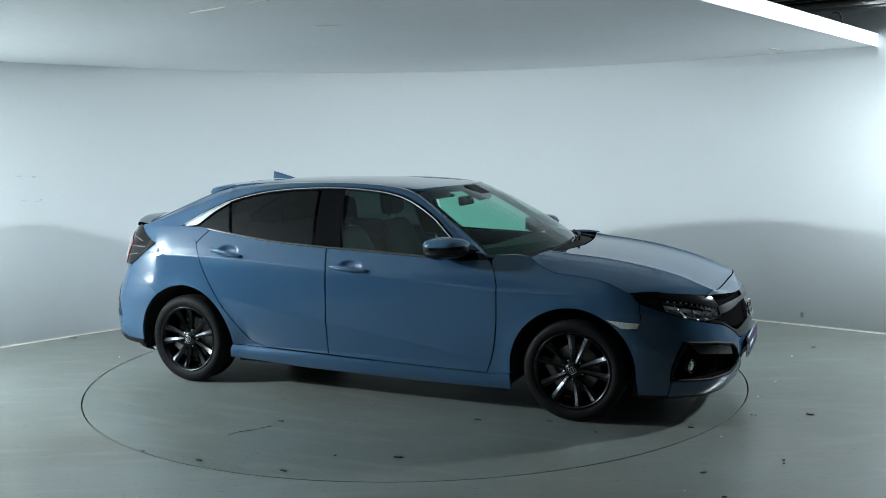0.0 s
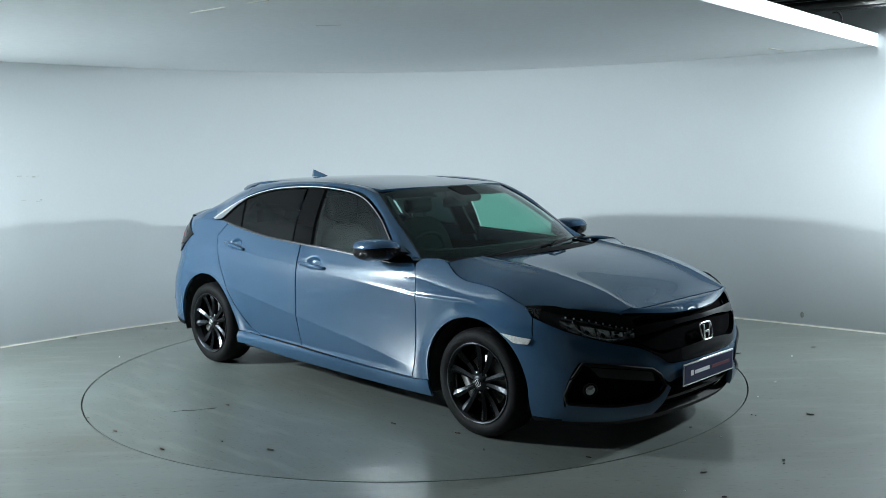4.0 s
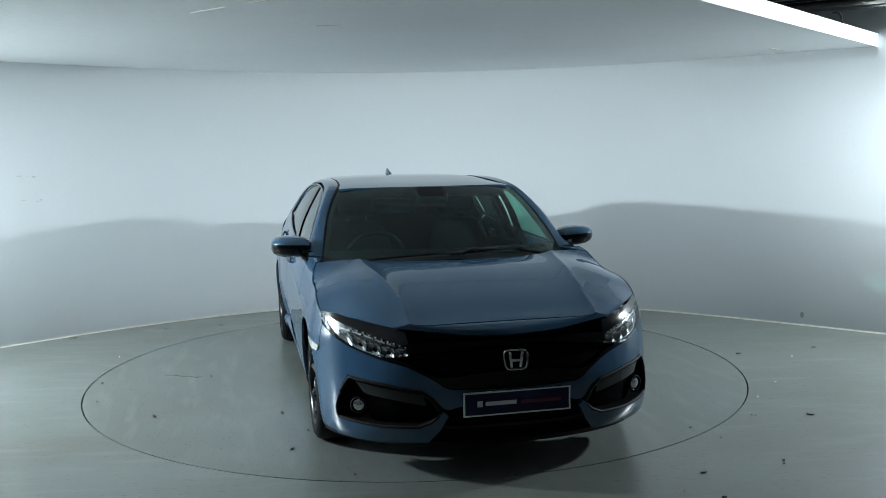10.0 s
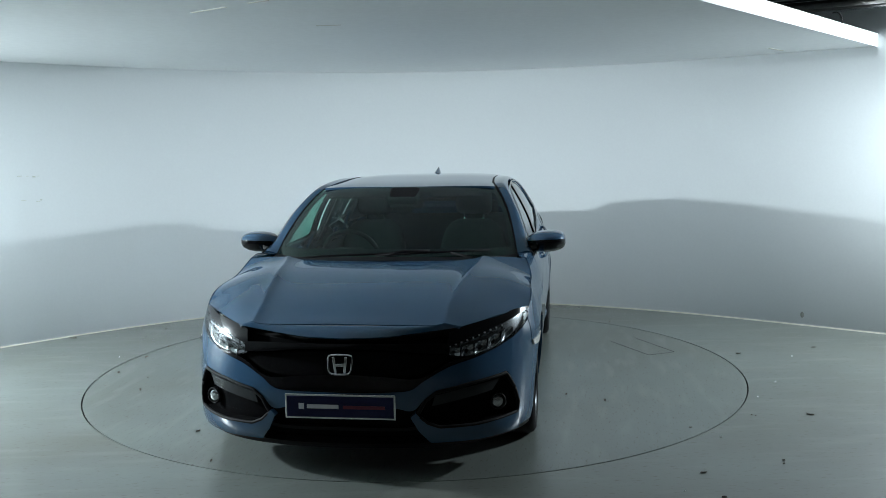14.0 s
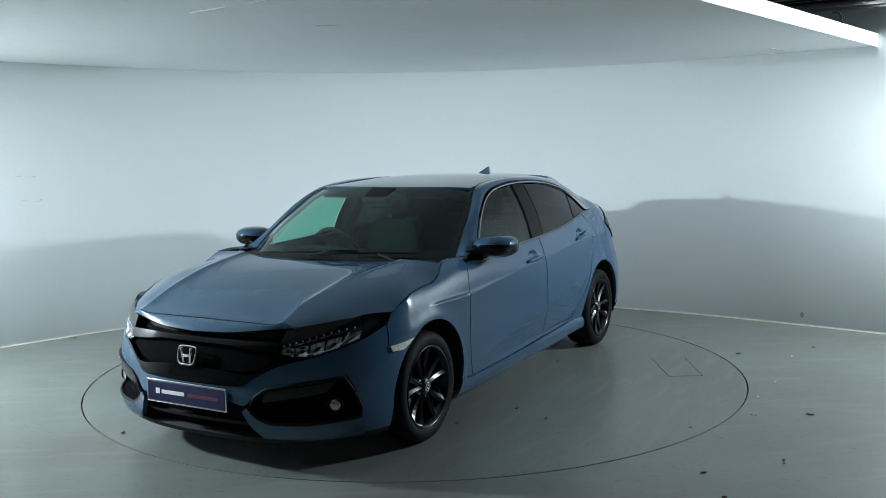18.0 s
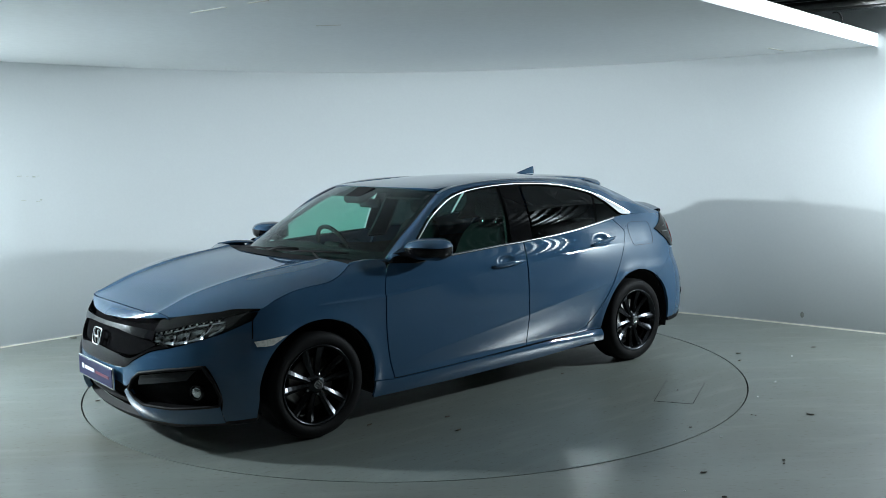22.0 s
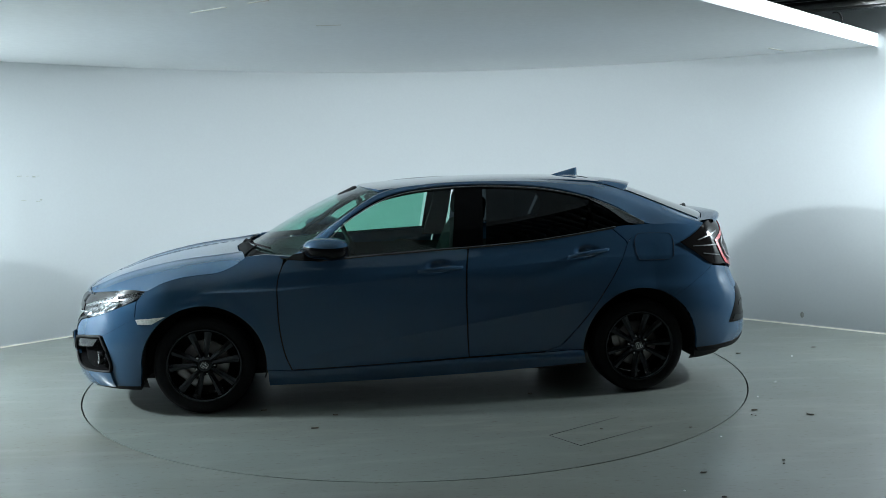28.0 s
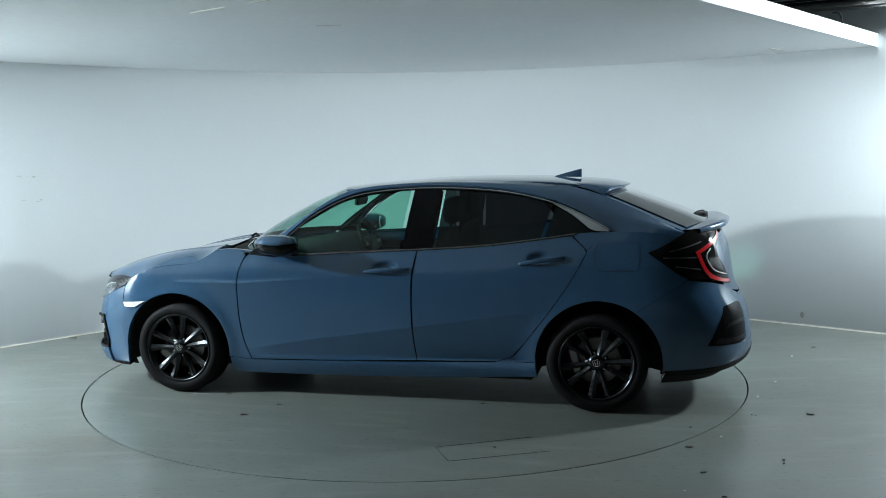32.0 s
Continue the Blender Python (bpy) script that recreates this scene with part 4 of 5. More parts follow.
def build_tail():
    R = lambda *p: [Rv(*a) for a in p]
    # rear bumper in body colour
    lo = R((0.0, 0.322), (0.40, 0.317), (0.55, 0.301), (0.735, 0.276)) + SS([(-1.92, 0.268), (-1.729, 0.264)])
    G = coons(lo, R((0.0, 0.655), (0.40, 0.66), (0.60, 0.735)) + SS([(-2.0, 0.762), (-1.864, 0.787)]), [lo[0], Rv(0, 0.655)], [lo[-1]] + arc(ARCH_R, 178, 125.2, 16) + SS([(-1.5695 - 0.2945 * k / 11, 0.6055 + 0.1815 * k / 11) for k in range(12)]), 70, 96, smooth=False)
    whole("rear_bumper", skin(G[..., 0], G[..., 1]), PAINT, depth=0.02, flip=True)
    vent = panel("rear_vent", R((0.812, 0.408), (0.70, 0.400), (0.59, 0.399), (0.53, 0.42)), R((0.695, 0.622), (0.62, 0.628), (0.545, 0.630), (0.50, 0.62)), R((0.812, 0.408), (0.757, 0.53), (0.695, 0.622)), R((0.53, 0.42), (0.515, 0.52), (0.50, 0.62)), 14, 16, PILLAR, off=0.003, depth=0.02)
    panel("vent_blade", R((0.72, 0.50), (0.62, 0.512), (0.53, 0.515)), R((0.705, 0.525), (0.62, 0.535), (0.53, 0.537)), R((0.72, 0.50), (0.705, 0.525)), R((0.53, 0.515), (0.53, 0.537)), 12, 5, SURROUND, off=0.005, depth=0.002, parent=vent)
    panel("vent_blade", R((0.79, 0.415), (0.68, 0.412), (0.55, 0.42)), R((0.77, 0.45), (0.68, 0.438), (0.55, 0.442)), R((0.79, 0.415), (0.77, 0.45)), R((0.55, 0.42), (0.55, 0.442)), 12, 5, SURROUND, off=0.005, depth=0.002, parent=vent)
    lo = R((0.0, 0.26), (0.35, 0.268), (0.50, 0.276), (0.725, 0.248)) + SS([(-1.95, 0.243), (-1.74, 0.240)])
    up = R((0.0, 0.327), (0.40, 0.322), (0.55, 0.306), (0.735, 0.281)) + SS([(-1.92, 0.273), (-1.731, 0.269)])
    band("rear_diffuser", lo, up, 50, 8, BLACK_MATT, off=0.004, depth=0.03, flip=True)
    band("diffuser_strip", R((0.0, 0.286), (0.35, 0.290), (0.55, 0.290), (0.68, 0.268)), R((0.0, 0.293), (0.35, 0.297), (0.55, 0.297), (0.68, 0.274)), 40, 3, CHROME, off=-0.008, depth=0.008, flip=True)
    # tail lamps: smoked front part and a red bracket behind
    tl = panel("tail_lamp", SS([(-1.64, 0.94), (-1.75, 0.865), (-1.848, 0.800)]) + R((0.714, 0.782), (0.60, 0.748), (0.51, 0.735)), SS([(-1.64, 0.945), (-1.83, 1.043), (-1.90, 1.062)]) + R((0.55, 1.07), (0.46, 1.045)),
               SS([(-1.64, 0.94), (-1.64, 0.945)]), R((0.51, 0.735), (0.565, 0.84), (0.60, 0.93), (0.53, 1.0), (0.46, 1.045)), 40, 24, SMOKE, off=0.008, depth=0.02, label="smoked tail lamp with a red bracket")
    for up_, lo_ in (([(0.47, 1.042), (0.57, 1.005), (0.655, 0.975), (0.73, 0.94)], [(0.49, 1.020), (0.57, 0.989), (0.655, 0.957), (0.715, 0.930)]),
                     ([(0.73, 0.94), (0.738, 0.87), (0.73, 0.82), (0.712, 0.787)], [(0.715, 0.930), (0.720, 0.87), (0.713, 0.832), (0.692, 0.806)]),
                     ([(0.712, 0.787), (0.65, 0.764), (0.58, 0.750), (0.525, 0.746)], [(0.692, 0.806), (0.64, 0.783), (0.58, 0.769), (0.54, 0.765)])):
        panel("red_bracket", R(*up_), R(*lo_), R(up_[0], lo_[0]), R(up_[-1], lo_[-1]), 16, 6, RED, off=0.013, depth=0.006, parent=tl, label="red lamp bracket")
    for x0, z0, x1, z1 in ((-1.76, 0.945, -1.93, 0.990), (-1.72, 0.910, -1.93, 0.905), (-1.79, 0.862, -1.93, 0.838)):
        panel("lamp_strip", SS([(x0, z0), (x1, z1)]), SS([(x0, z0 + 0.006), (x1, z1 + 0.008)]), SS([(x0, z0), (x0, z0 + 0.006)]), SS([(x1, z1), (x1, z1 + 0.008)]), 8, 3, STRIP, off=0.0115, depth=0.003, parent=tl, label="silver line in the lamp")
    inner = np.array(R((0.648, 0.950), (0.692, 0.915), (0.695, 0.87), (0.68, 0.835), (0.63, 0.81), (0.572, 0.797)))
    for k in (0, 1):
        P = skin(*ringpts(inner, 30).T, 0.014)
        if k:
            P[:, 1] *= -1
        part("light_guide", tube(P, 0.004, 6, "guide"), WHITE, tl[k])
    panel("reflector", R((0.69, 0.86), (0.585, 0.815)), R((0.68, 0.90), (0.60, 0.90)), R((0.69, 0.86), (0.68, 0.90)), R((0.585, 0.815), (0.60, 0.90)), 6, 6, LAMP_BOWL, off=0.011, depth=0.006, parent=tl)


build_tail()


def build_glass():
    top = lambda a, b: [p for p in ringpts(DLO, 90) if b <= p[0] <= a]
    bot = lambda a, b: [p for p in ringpts(BELT, 90) if b <= p[0] <= a]
    def pane(name, x_top, x_bot, material, parent, off=-0.010):
        t, b = top(*x_top), bot(*x_bot)
        C = coons(SS(b), SS(t), [S(*b[0]), S(*t[0])], [S(*b[-1]), S(*t[-1])], 40, 16)
        return both(name, skin(C[..., 0], C[..., 1], off), material, parent, 0, "")
    pane("window_pane", (0.64, -0.20), (0.66, -0.15), SIDEGLASS, front_doors)
    pane("window_pane", (-0.40, -1.10), (-0.37, -1.02), DARKGLASS, rear_doors, -0.008)
    pane("pillar_trim", (-0.20, -0.40), (-0.15, -0.37), PILLAR, rear_doors, -0.003)
    pane("quarter_pane", (-1.10, -1.42), (-1.02, -1.22), DARKGLASS, rear_doors, -0.008)
    # bright strip along the window line, widening at the tail
    strip = ringpts(DLO, 80)
    lo = np.array([S(x, z - 0.001) for x, z in strip])
    hi = np.array([S(x, z + 0.006 + 0.004 * max(0, (-x - 1.0) / 0.4)) for x, z in strip])
    G = np.stack([skin(lo[:, 0], lo[:, 1], 0.004), skin((lo[:, 0] + hi[:, 0]) / 2, (lo[:, 1] + hi[:, 1]) / 2, 0.009), skin(hi[:, 0], hi[:, 1], 0.004)])
    both("chrome_strip", G, SATIN, car, 0.006, "bright strip over the side windows")
    # bright corner plate behind the quarter pane
    panel("chrome_corner", SS([(-1.08, 1.222), (-1.19, 1.158), (-1.26, 1.104), (-1.31, 1.070), (-1.40, 1.062)]), SS([(-1.08, 1.228), (-1.19, 1.185), (-1.27, 1.148), (-1.35, 1.108), (-1.415, 1.068)]),
          SS([(-1.08, 1.222), (-1.08, 1.228)]), SS([(-1.41, 1.062), (-1.415, 1.068)]), 24, 6, SATIN, off=0.003, depth=0.006)
    lo = [S(x, z - 0.007) for x, z in ringpts(BELT, 60)]
    hi = [S(x, z + 0.006) for x, z in ringpts(BELT, 60)]
    lo, hi = np.array(lo), np.array(hi)
    G = np.stack([skin(lo[:, 0], lo[:, 1], 0.002), skin((lo[:, 0] + hi[:, 0]) / 2, (lo[:, 1] + hi[:, 1]) / 2, 0.007), skin(hi[:, 0], hi[:, 1], 0.002)])
    both("belt_moulding", G, BELT_TRIM, car, 0.006, "")


build_glass()


def build_inner():
    """The dark inner shell behind the panel gaps and in the wheel arches."""
    for zlo, zhi, q0, q1, off, nm in ((0.15, 0.93, -0.98, 1.98, -0.05, "inner_shell"),):
        q = np.linspace(q0, q1, 120)
        z = np.linspace(zlo, zhi, 12)
        Q, Z = np.meshgrid(q, z)
        P = skin(Q, Z, off)
        # leave the wheel houses open
        V = P.reshape(-1, 3)
        keep = lambda p: all(math.hypot(p[0] - c[0], p[2] - c[1]) > c[2] - 0.02 for c in (ARCH_F, ARCH_R)) and p[2] < 0.70 + (0.2 if -1.3 < p[0] < 1.0 else 0)
        F = []
        for j in range(11):
            for i in range(119):
                ids = (j * 120 + i, j * 120 + i + 1, (j + 1) * 120 + i + 1, (j + 1) * 120 + i)
                if all(keep(V[k]) for k in ids):
                    F.append(ids)
        for mirror in (1, -1):
            part(nm, mesh_of(nm, V * (1, mirror, 1), F), UNDER, car)
    pan = part("floor_pan", box((0.0, 0, 0.20), (1.93, 1.66, 0.06), 0.01), UNDER, car)
    part("engine_tray", box((1.50, 0, 0.195), (1.08, 1.20, 0.05), 0.01), UNDER, pan)
    part("boot_tray", box((-1.50, 0, 0.235), (1.08, 1.16, 0.05), 0.01), UNDER, pan)
    for cx, cz, R in (ARCH_F, ARCH_R):
        for s in (1, -1):
            prof = [(R - 0.004, 0.0), (R + 0.004, -0.05), (R + 0.004, -0.26), (0.05, -0.27)]
            V, F = [], []
            n = 40
            for r, h in prof:
                for j in range(n):
                    t = radians(-15 + 210 * j / (n - 1))
                    V.append((cx + r * math.cos(t), s * (0.872 + h), cz + r * math.sin(t)))
            for i in range(len(prof) - 1):
                for j in range(n - 1):
                    a = i * n + j
                    F.append((a, a + 1, a + n + 1, a + n))
            part("wheel_liner", mesh_of("wheel_liner", V, F), UNDER, car)


build_inner()


# ---- the car's fittings ----
def mirrored(name, me, material, parents, label=""):
    """The same mesh on the left, and flipped on the right."""
    out = [part(name, me, material, parents[0], label)]
    V = [(v.co.x, -v.co.y, v.co.z) for v in me.vertices]
    F = [tuple(reversed(p.vertices)) for p in me.polygons]
    out.append(part(name, mesh_of(name, V, F), material, parents[1], label))
    return out


def bm_mesh(bm, name="m", smooth=False):
    bmesh.ops.recalc_face_normals(bm, faces=bm.faces)
    if smooth:
        for f in bm.faces:
            f.smooth = True
    me = bpy.data.meshes.new(name)
    bm.to_mesh(me)
    bm.free()
    return me


def spoke_mesh():
    """One wheel spoke along +x: narrow at the hub, broad and twisted at the rim, with a ridge."""
    V, F = [], []
    rows = 7
    for i in range(rows):
        t = i / (rows - 1)
        r = 0.040 + 0.172 * t
        w = 0.0125 + 0.0105 * t**1.2
        y = -0.020 - 0.005 * math.sin(math.pi * t) + 0.014 * t**3
        V += [(r, y - 0.010, -w), (r, y, 0.0), (r, y - 0.010, w), (r, y - 0.045, w * 0.7), (r, y - 0.045, -w * 0.7)]
    for i in range(rows - 1):
        for j in range(5):
            a, b = i * 5 + j, i * 5 + (j + 1) % 5
            F.append((a, b, b + 5, a + 5))
    return mesh_of("spoke", V, F, False)


def build_wheel():
    """A wheel whose outer face looks along +y, centred on the hub face."""
    w = empty("wheel")
    prof = [(0.212, -0.195), (0.222, -0.205), (0.262, -0.212), (0.288, -0.200), (0.2975, -0.175), (0.2985, -0.10), (0.2975, -0.032), (0.288, -0.010), (0.268, 0.004), (0.245, 0.006), (0.228, -0.001), (0.221, -0.006)]
    part("tyre", lathe(prof, 72, "tyre"), RUBBER, w, "black low-profile tyre")
    rim = [(0.219, -0.195), (0.200, -0.18), (0.196, -0.06), (0.206, -0.025), (0.216, -0.012), (0.2225, -0.004), (0.2235, 0.000), (0.221, 0.003), (0.214, 0.000), (0.206, -0.010), (0.198, -0.030)]
    rm = part("rim", lathe(rim, 72, "rim"), RIM, w, "dark grey alloy rim")
    sp = spoke_mesh()
    sp.materials.append(RIM)
    for k in range(10):
        a = 36 * k + (3.5 if k % 2 else -3.5) + 80
        s = part("spoke", sp, RIM, rm)
        s.matrix_basis = Matrix.Rotation(-radians(a), 4, "Y")
    part("hub", lathe([(0.0, -0.012), (0.034, -0.012), (0.040, -0.016), (0.052, -0.030), (0.066, -0.042), (0.072, -0.06), (0.0, -0.06)], 40, "hub"), RIM, rm)
    bm = bmesh.new()
    for s in (-1, 1):
        box_bm(bm, (0.007 * s, -0.009, 0), (0.006, 0.004, 0.026), 0.001, Matrix.Rotation(radians(6 * s), 4, "Y"))
    pts = [(0.019 * math.cos(t) * min(1.25, 1 / max(abs(math.cos(t)), abs(math.sin(t)))), -0.010, 0.019 * math.sin(t) * min(1.25, 1 / max(abs(math.cos(t)), abs(math.sin(t))))) for t in np.linspace(0, 2 * math.pi, 24, endpoint=False)]
    part("cap_badge", bm, CHROME, rm, "chrome badge")
    part("cap_ring", tube(pts, 0.0022, 6, "ring", True), CHROME, rm)
    nut = lathe([(0.0, -0.018), (0.008, -0.019), (0.011, -0.024), (0.011, -0.05)], 10, "nut")
    nut.materials.append(CHROME)
    for k in range(5):
        a = radians(72 * k + 18)
        n = part("wheel_nut", nut, CHROME, rm)
        n.matrix_basis = Matrix.Translation((0.055 * math.cos(a), -0.012, 0.055 * math.sin(a)))
    part("brake_disc", lathe([(0.05, -0.085), (0.138, -0.085), (0.141, -0.088), (0.141, -0.108), (0.05, -0.108)], 48, "disc"), STEEL, w)
    part("brake_caliper", box((0.125, -0.095, 0.03), (0.055, 0.07, 0.15), 0.012), STEEL, w)
    part("wheel_back", lathe([(0.0, -0.13), (0.19, -0.13), (0.20, -0.19)], 40, "back"), UNDER, w)
    return w


def place_wheels():
    first = build_wheel()
    spots = [(1.348, 0.878, 0), (-1.348, 0.886, 0), (1.348, -0.878, 180), (-1.348, -0.886, 180)]
    for k, (x, y, turn) in enumerate(spots):
        m = pose(x, y, 0.2985, 0, 0, turn) @ pose(0, 0, 0, 0, (50, 14.5, 32.5, 56)[k], 0)
        w = first if k == 0 else copy_thing(first, m)
        w.parent = car
        w.matrix_basis = m


place_wheels()


def build_mirrors():
    ys = [0.812, 0.835, 0.87, 0.92, 0.972, 1.010, 1.030, 1.039]
    cx = [0.620, 0.620, 0.618, 0.612, 0.604, 0.597, 0.593, 0.591]
    hx = [0.070, 0.100, 0.122, 0.132, 0.128, 0.106, 0.078, 0.030]
    hz = [0.032, 0.049, 0.060, 0.063, 0.060, 0.049, 0.036, 0.014]
    cz = [0.982, 0.982, 0.982, 0.984, 0.986, 0.988, 0.989, 0.990]

    def shell(a0, a1, k=1.0, n=20):
        V, F = [], []
        for y, x, a, b, z in zip(ys, cx, hx, hz, cz):
            for j in range(n):
                t = radians(a0 + (a1 - a0) * j / (n - 1))
                c, s = math.cos(t), math.sin(t)
                e = 0.75
                V.append((x + k * a * math.copysign(abs(c) ** e, c), y, z + k * b * math.copysign(abs(s) ** e, s) - (0.012 * (c < 0) * (s < 0))))
        for i in range(len(ys) - 1):
            for j in range(n - 1):
                q = i * n + j
                F.append((q, q + n, q + n + 1, q + 1))
        F.append(tuple(range(n)))
        F.append(tuple(range((len(ys) - 1) * n + n - 1, (len(ys) - 1) * n - 1, -1)))
        return mesh_of("mirror_shell", V, F)

    caps = mirrored("door_mirror", shell(8, 172), PAINT, (car, car), "door mirror with a body-coloured cap")
    mirrored("mirror_base", shell(170, 370), BLACK_GLOSS, caps)
    mirrored("mirror_band", shell(4, 9, 1.015, 4), BLACK_GLOSS, caps)
    mirrored("mirror_stalk", sheet(loft([[(0.76, 0.80, 0.935), (0.70, 0.80, 0.960), (0.60, 0.80, 0.955)], [(0.73, 0.86, 0.945), (0.67, 0.86, 0.965), (0.60, 0.86, 0.955)], [(0.72, 0.92, 0.955), (0.66, 0.92, 0.97), (0.60, 0.92, 0.955)]], 12, 8), 0.03, False, False, "stalk"), BLACK_GLOSS, caps)
    bm = bmesh.new()
    box_bm(bm, (0.500, 0.925, 0.980), (0.006, 0.135, 0.090), 0.002)
    mirrored("mirror_glass", bm_mesh(bm), CHROME, caps, "mirror glass")
    # black sail at the foot of the front pillar
    C = coons(SS([(0.84, 0.915), (0.66, 0.90)]), SS([(0.80, 0.945), (0.655, 0.96)]), SS([(0.845, 0.915), (0.80, 0.945)]), SS([(0.66, 0.90), (0.655, 0.96)]), 10, 6)
    both("mirror_sail", skin(C[..., 0], C[..., 1], 0.004), BLACK_GLOSS, car, 0.01, "")


build_mirrors()


def build_handles():
    for doors, (x0, z0, x1, z1) in ((front_doors, (-0.222, 0.838, 0.064, 0.820)), (rear_doors, (-1.160, 0.914, -0.888, 0.876))):
        n, k = 18, 10
        V, F = [], []
        for i in range(n):
            t = i / (n - 1)
            x, z = x0 + (x1 - x0) * t, z0 + (z1 - z0) * t
            y = float(width(np.array(x), np.array(z)))
            yb = float(width(np.array(x0 + (x1 - x0) * (0.02 if t < 0.5 else 0.98)), np.array(z)))
            bow = 0.022 * max(0.0, math.sin(math.pi * t)) ** 0.6 + 0.004
            s = 0.35 + 0.65 * math.sin(math.pi * (0.08 + 0.84 * t)) ** 0.6
            hzz, hyy = 0.0150 * s, 0.0105 * s
            for j in range(k):
                a = 2 * math.pi * j / k
                V.append((x, max(y, yb) + bow + hyy * math.cos(a), z + 0.004 * math.sin(math.pi * t) + hzz * math.sin(a)))
        for i in range(n - 1):
            for j in range(k):
                a, b = i * k + j, i * k + (j + 1) % k
                F.append((a, b, b + k, a + k))
        F += [tuple(range(k - 1, -1, -1)), tuple(range((n - 1) * k, n * k))]
        mirrored("door_handle", mesh_of("handle", V, F), PAINT, doors, "body-coloured pull handle")


build_handles()


def build_badges():
    # number plate in its frame: navy field with plain printed bars
    x = 2.238
    plate = part("number_plate", box((x, 0, 0.372), (0.012, 0.530, 0.118), 0.003), CHROME, car, "dealer plate, navy with a white and a dull red bar")
    part("plate_field", box((x + 0.0065, 0, 0.372), (0.004, 0.512, 0.100), 0.001), PLATE, plate)
    part("printed_bar", box((x + 0.0095, -0.082, 0.373), (0.002, 0.152, 0.019)), WHITE, plate)
    part("printed_mark", box((x + 0.0095, -0.185, 0.374), (0.002, 0.026, 0.028)), WHITE, plate)
    part("printed_bar", box((x + 0.0095, 0.115, 0.371), (0.002, 0.200, 0.016)), PRINT_RED, plate)
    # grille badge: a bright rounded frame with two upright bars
    pts = []
    for t in np.linspace(0, 2 * math.pi, 40, endpoint=False):
        c, s = math.cos(t), math.sin(t)
        r = (abs(c) ** 5 + abs(s) ** 5) ** -0.2
        z = 0.044 * r * s
        pts.append((2.222 - 0.012 * (z / 0.05), 0.056 * r * c * (1 + 0.10 * z / 0.05), 0.568 + z))
    badge = part("grille_badge", tube(pts, 0.0050, 8, "badge", True), CHROME, car, "chrome badge on the grille")
    for s in (-1, 1):
        part("badge_bar", box((2.222, 0.026 * s, 0.568), (0.012, 0.014, 0.076), 0.003, Matrix.Rotation(radians(-7 * s), 4, "X")), CHROME, badge)
    part("badge_bar", box((2.222, 0, 0.566), (0.012, 0.046, 0.014), 0.003), CHROME, badge)
    # fog lamps
    for k, s in ((0, 1), (1, -1)):
        fog = part("fog_lamp", lathe([(0.0, 0.004), (0.022, 0.002), (0.029, 0.0), (0.032, -0.012), (0.032, -0.04)], 28, "fog"), SILVER, intakes[k], "round fog lamp")
        P = skin(*Fv(0.720, 0.342), -0.036)
        fog.matrix_basis = pose(float(P[0]), 0.720 * s, 0.342) @ Matrix.Rotation(radians(-90 + 24 * s), 4, "Z")
        part("fog_ring", lathe([(0.033, -0.01), (0.036, 0.005), (0.041, 0.003), (0.043, -0.02)], 28, "ring"), SURROUND, intakes[k]).matrix_basis = fog.matrix_basis
    # roof antenna
    V, F = [], []
    n = 14
    for i in range(9):
        t = i / 8
        x = -1.005 - 0.185 * t
        h = 0.056 * t**0.9 * (1.0 if t < 0.95 else 0.97) + 0.001
        w = 0.026 * math.sin(math.pi * (0.12 + 0.72 * t))
        zb = 1.362 - 0.004 * t
        for j in range(n):
            a = math.pi * j / (n - 1)
            V.append((x - 0.012 * math.sin(a) * t * (1 - t), w * math.cos(a) * (1 - 0.6 * math.sin(a)), zb + h * max(0.0, math.sin(a)) ** 0.8))
    for i in range(8):
        for j in range(n - 1):
            q = i * n + j
            F.append((q, q + 1, q + n + 1, q + n))
    F.append(tuple(range(8 * n, 9 * n)))
    part("roof_antenna", mesh_of("antenna", V, F), PAINT, car, "body-coloured fin antenna")
    # wipers
    part("wiper", tube([(1.135, -0.05, 0.952), (1.095, 0.20, 0.962), (1.03, 0.42, 0.966), (0.95, 0.60, 0.962)], 0.006, 6, "wiper"), BLACK_MATT, car)
    part("wiper", tube([(1.11, -0.62, 0.93), (1.12, -0.40, 0.945), (1.12, -0.18, 0.955), (1.10, 0.06, 0.962)], 0.006, 6, "wiper"), BLACK_MATT, car)
    part("wiper_arm", tube([(1.15, 0.02, 0.955), (1.13, 0.10, 0.975), (1.085, 0.26, 0.975)], 0.008, 8, "arm"), BLACK_MATT, car)
    part("wiper_arm", tube([(1.11, 0.60, 0.915), (1.09, 0.50, 0.935), (1.05, 0.38, 0.958)], 0.008, 8, "arm"), BLACK_MATT, car)
    rw = part("rear_wiper", tube([(-1.985, 0.02, 1.112), (-1.97, 0.06, 1.128), (-1.935, 0.14, 1.132), (-1.903, 0.23, 1.124)], 0.013, 8, "rear_wiper", taper=[1.3, 1.2, 0.8, 0.5]), BLACK_MATT, car)
    part("wiper_pivot", lathe([(0, 0.03), (0.022, 0.028), (0.026, 0.0)], 16, "pivot", axis="z"), BLACK_MATT, rw).matrix_basis = pose(-1.98, 0.01, 1.10)
    # fuel flap outline on the left rear wing
    loop = [(-1.345, 0.86), (-1.355, 0.845), (-1.38, 0.841), (-1.55, 0.842), (-1.575, 0.85), (-1.588, 0.90), (-1.588, 0.975), (-1.575, 0.997), (-1.55, 1.002), (-1.38, 1.006), (-1.355, 0.998), (-1.335, 0.96), (-1.335, 0.90)]
    P = skin(*np.array([S(*p) for p in ringpts(loop, 60, True)]).T, 0.0005)
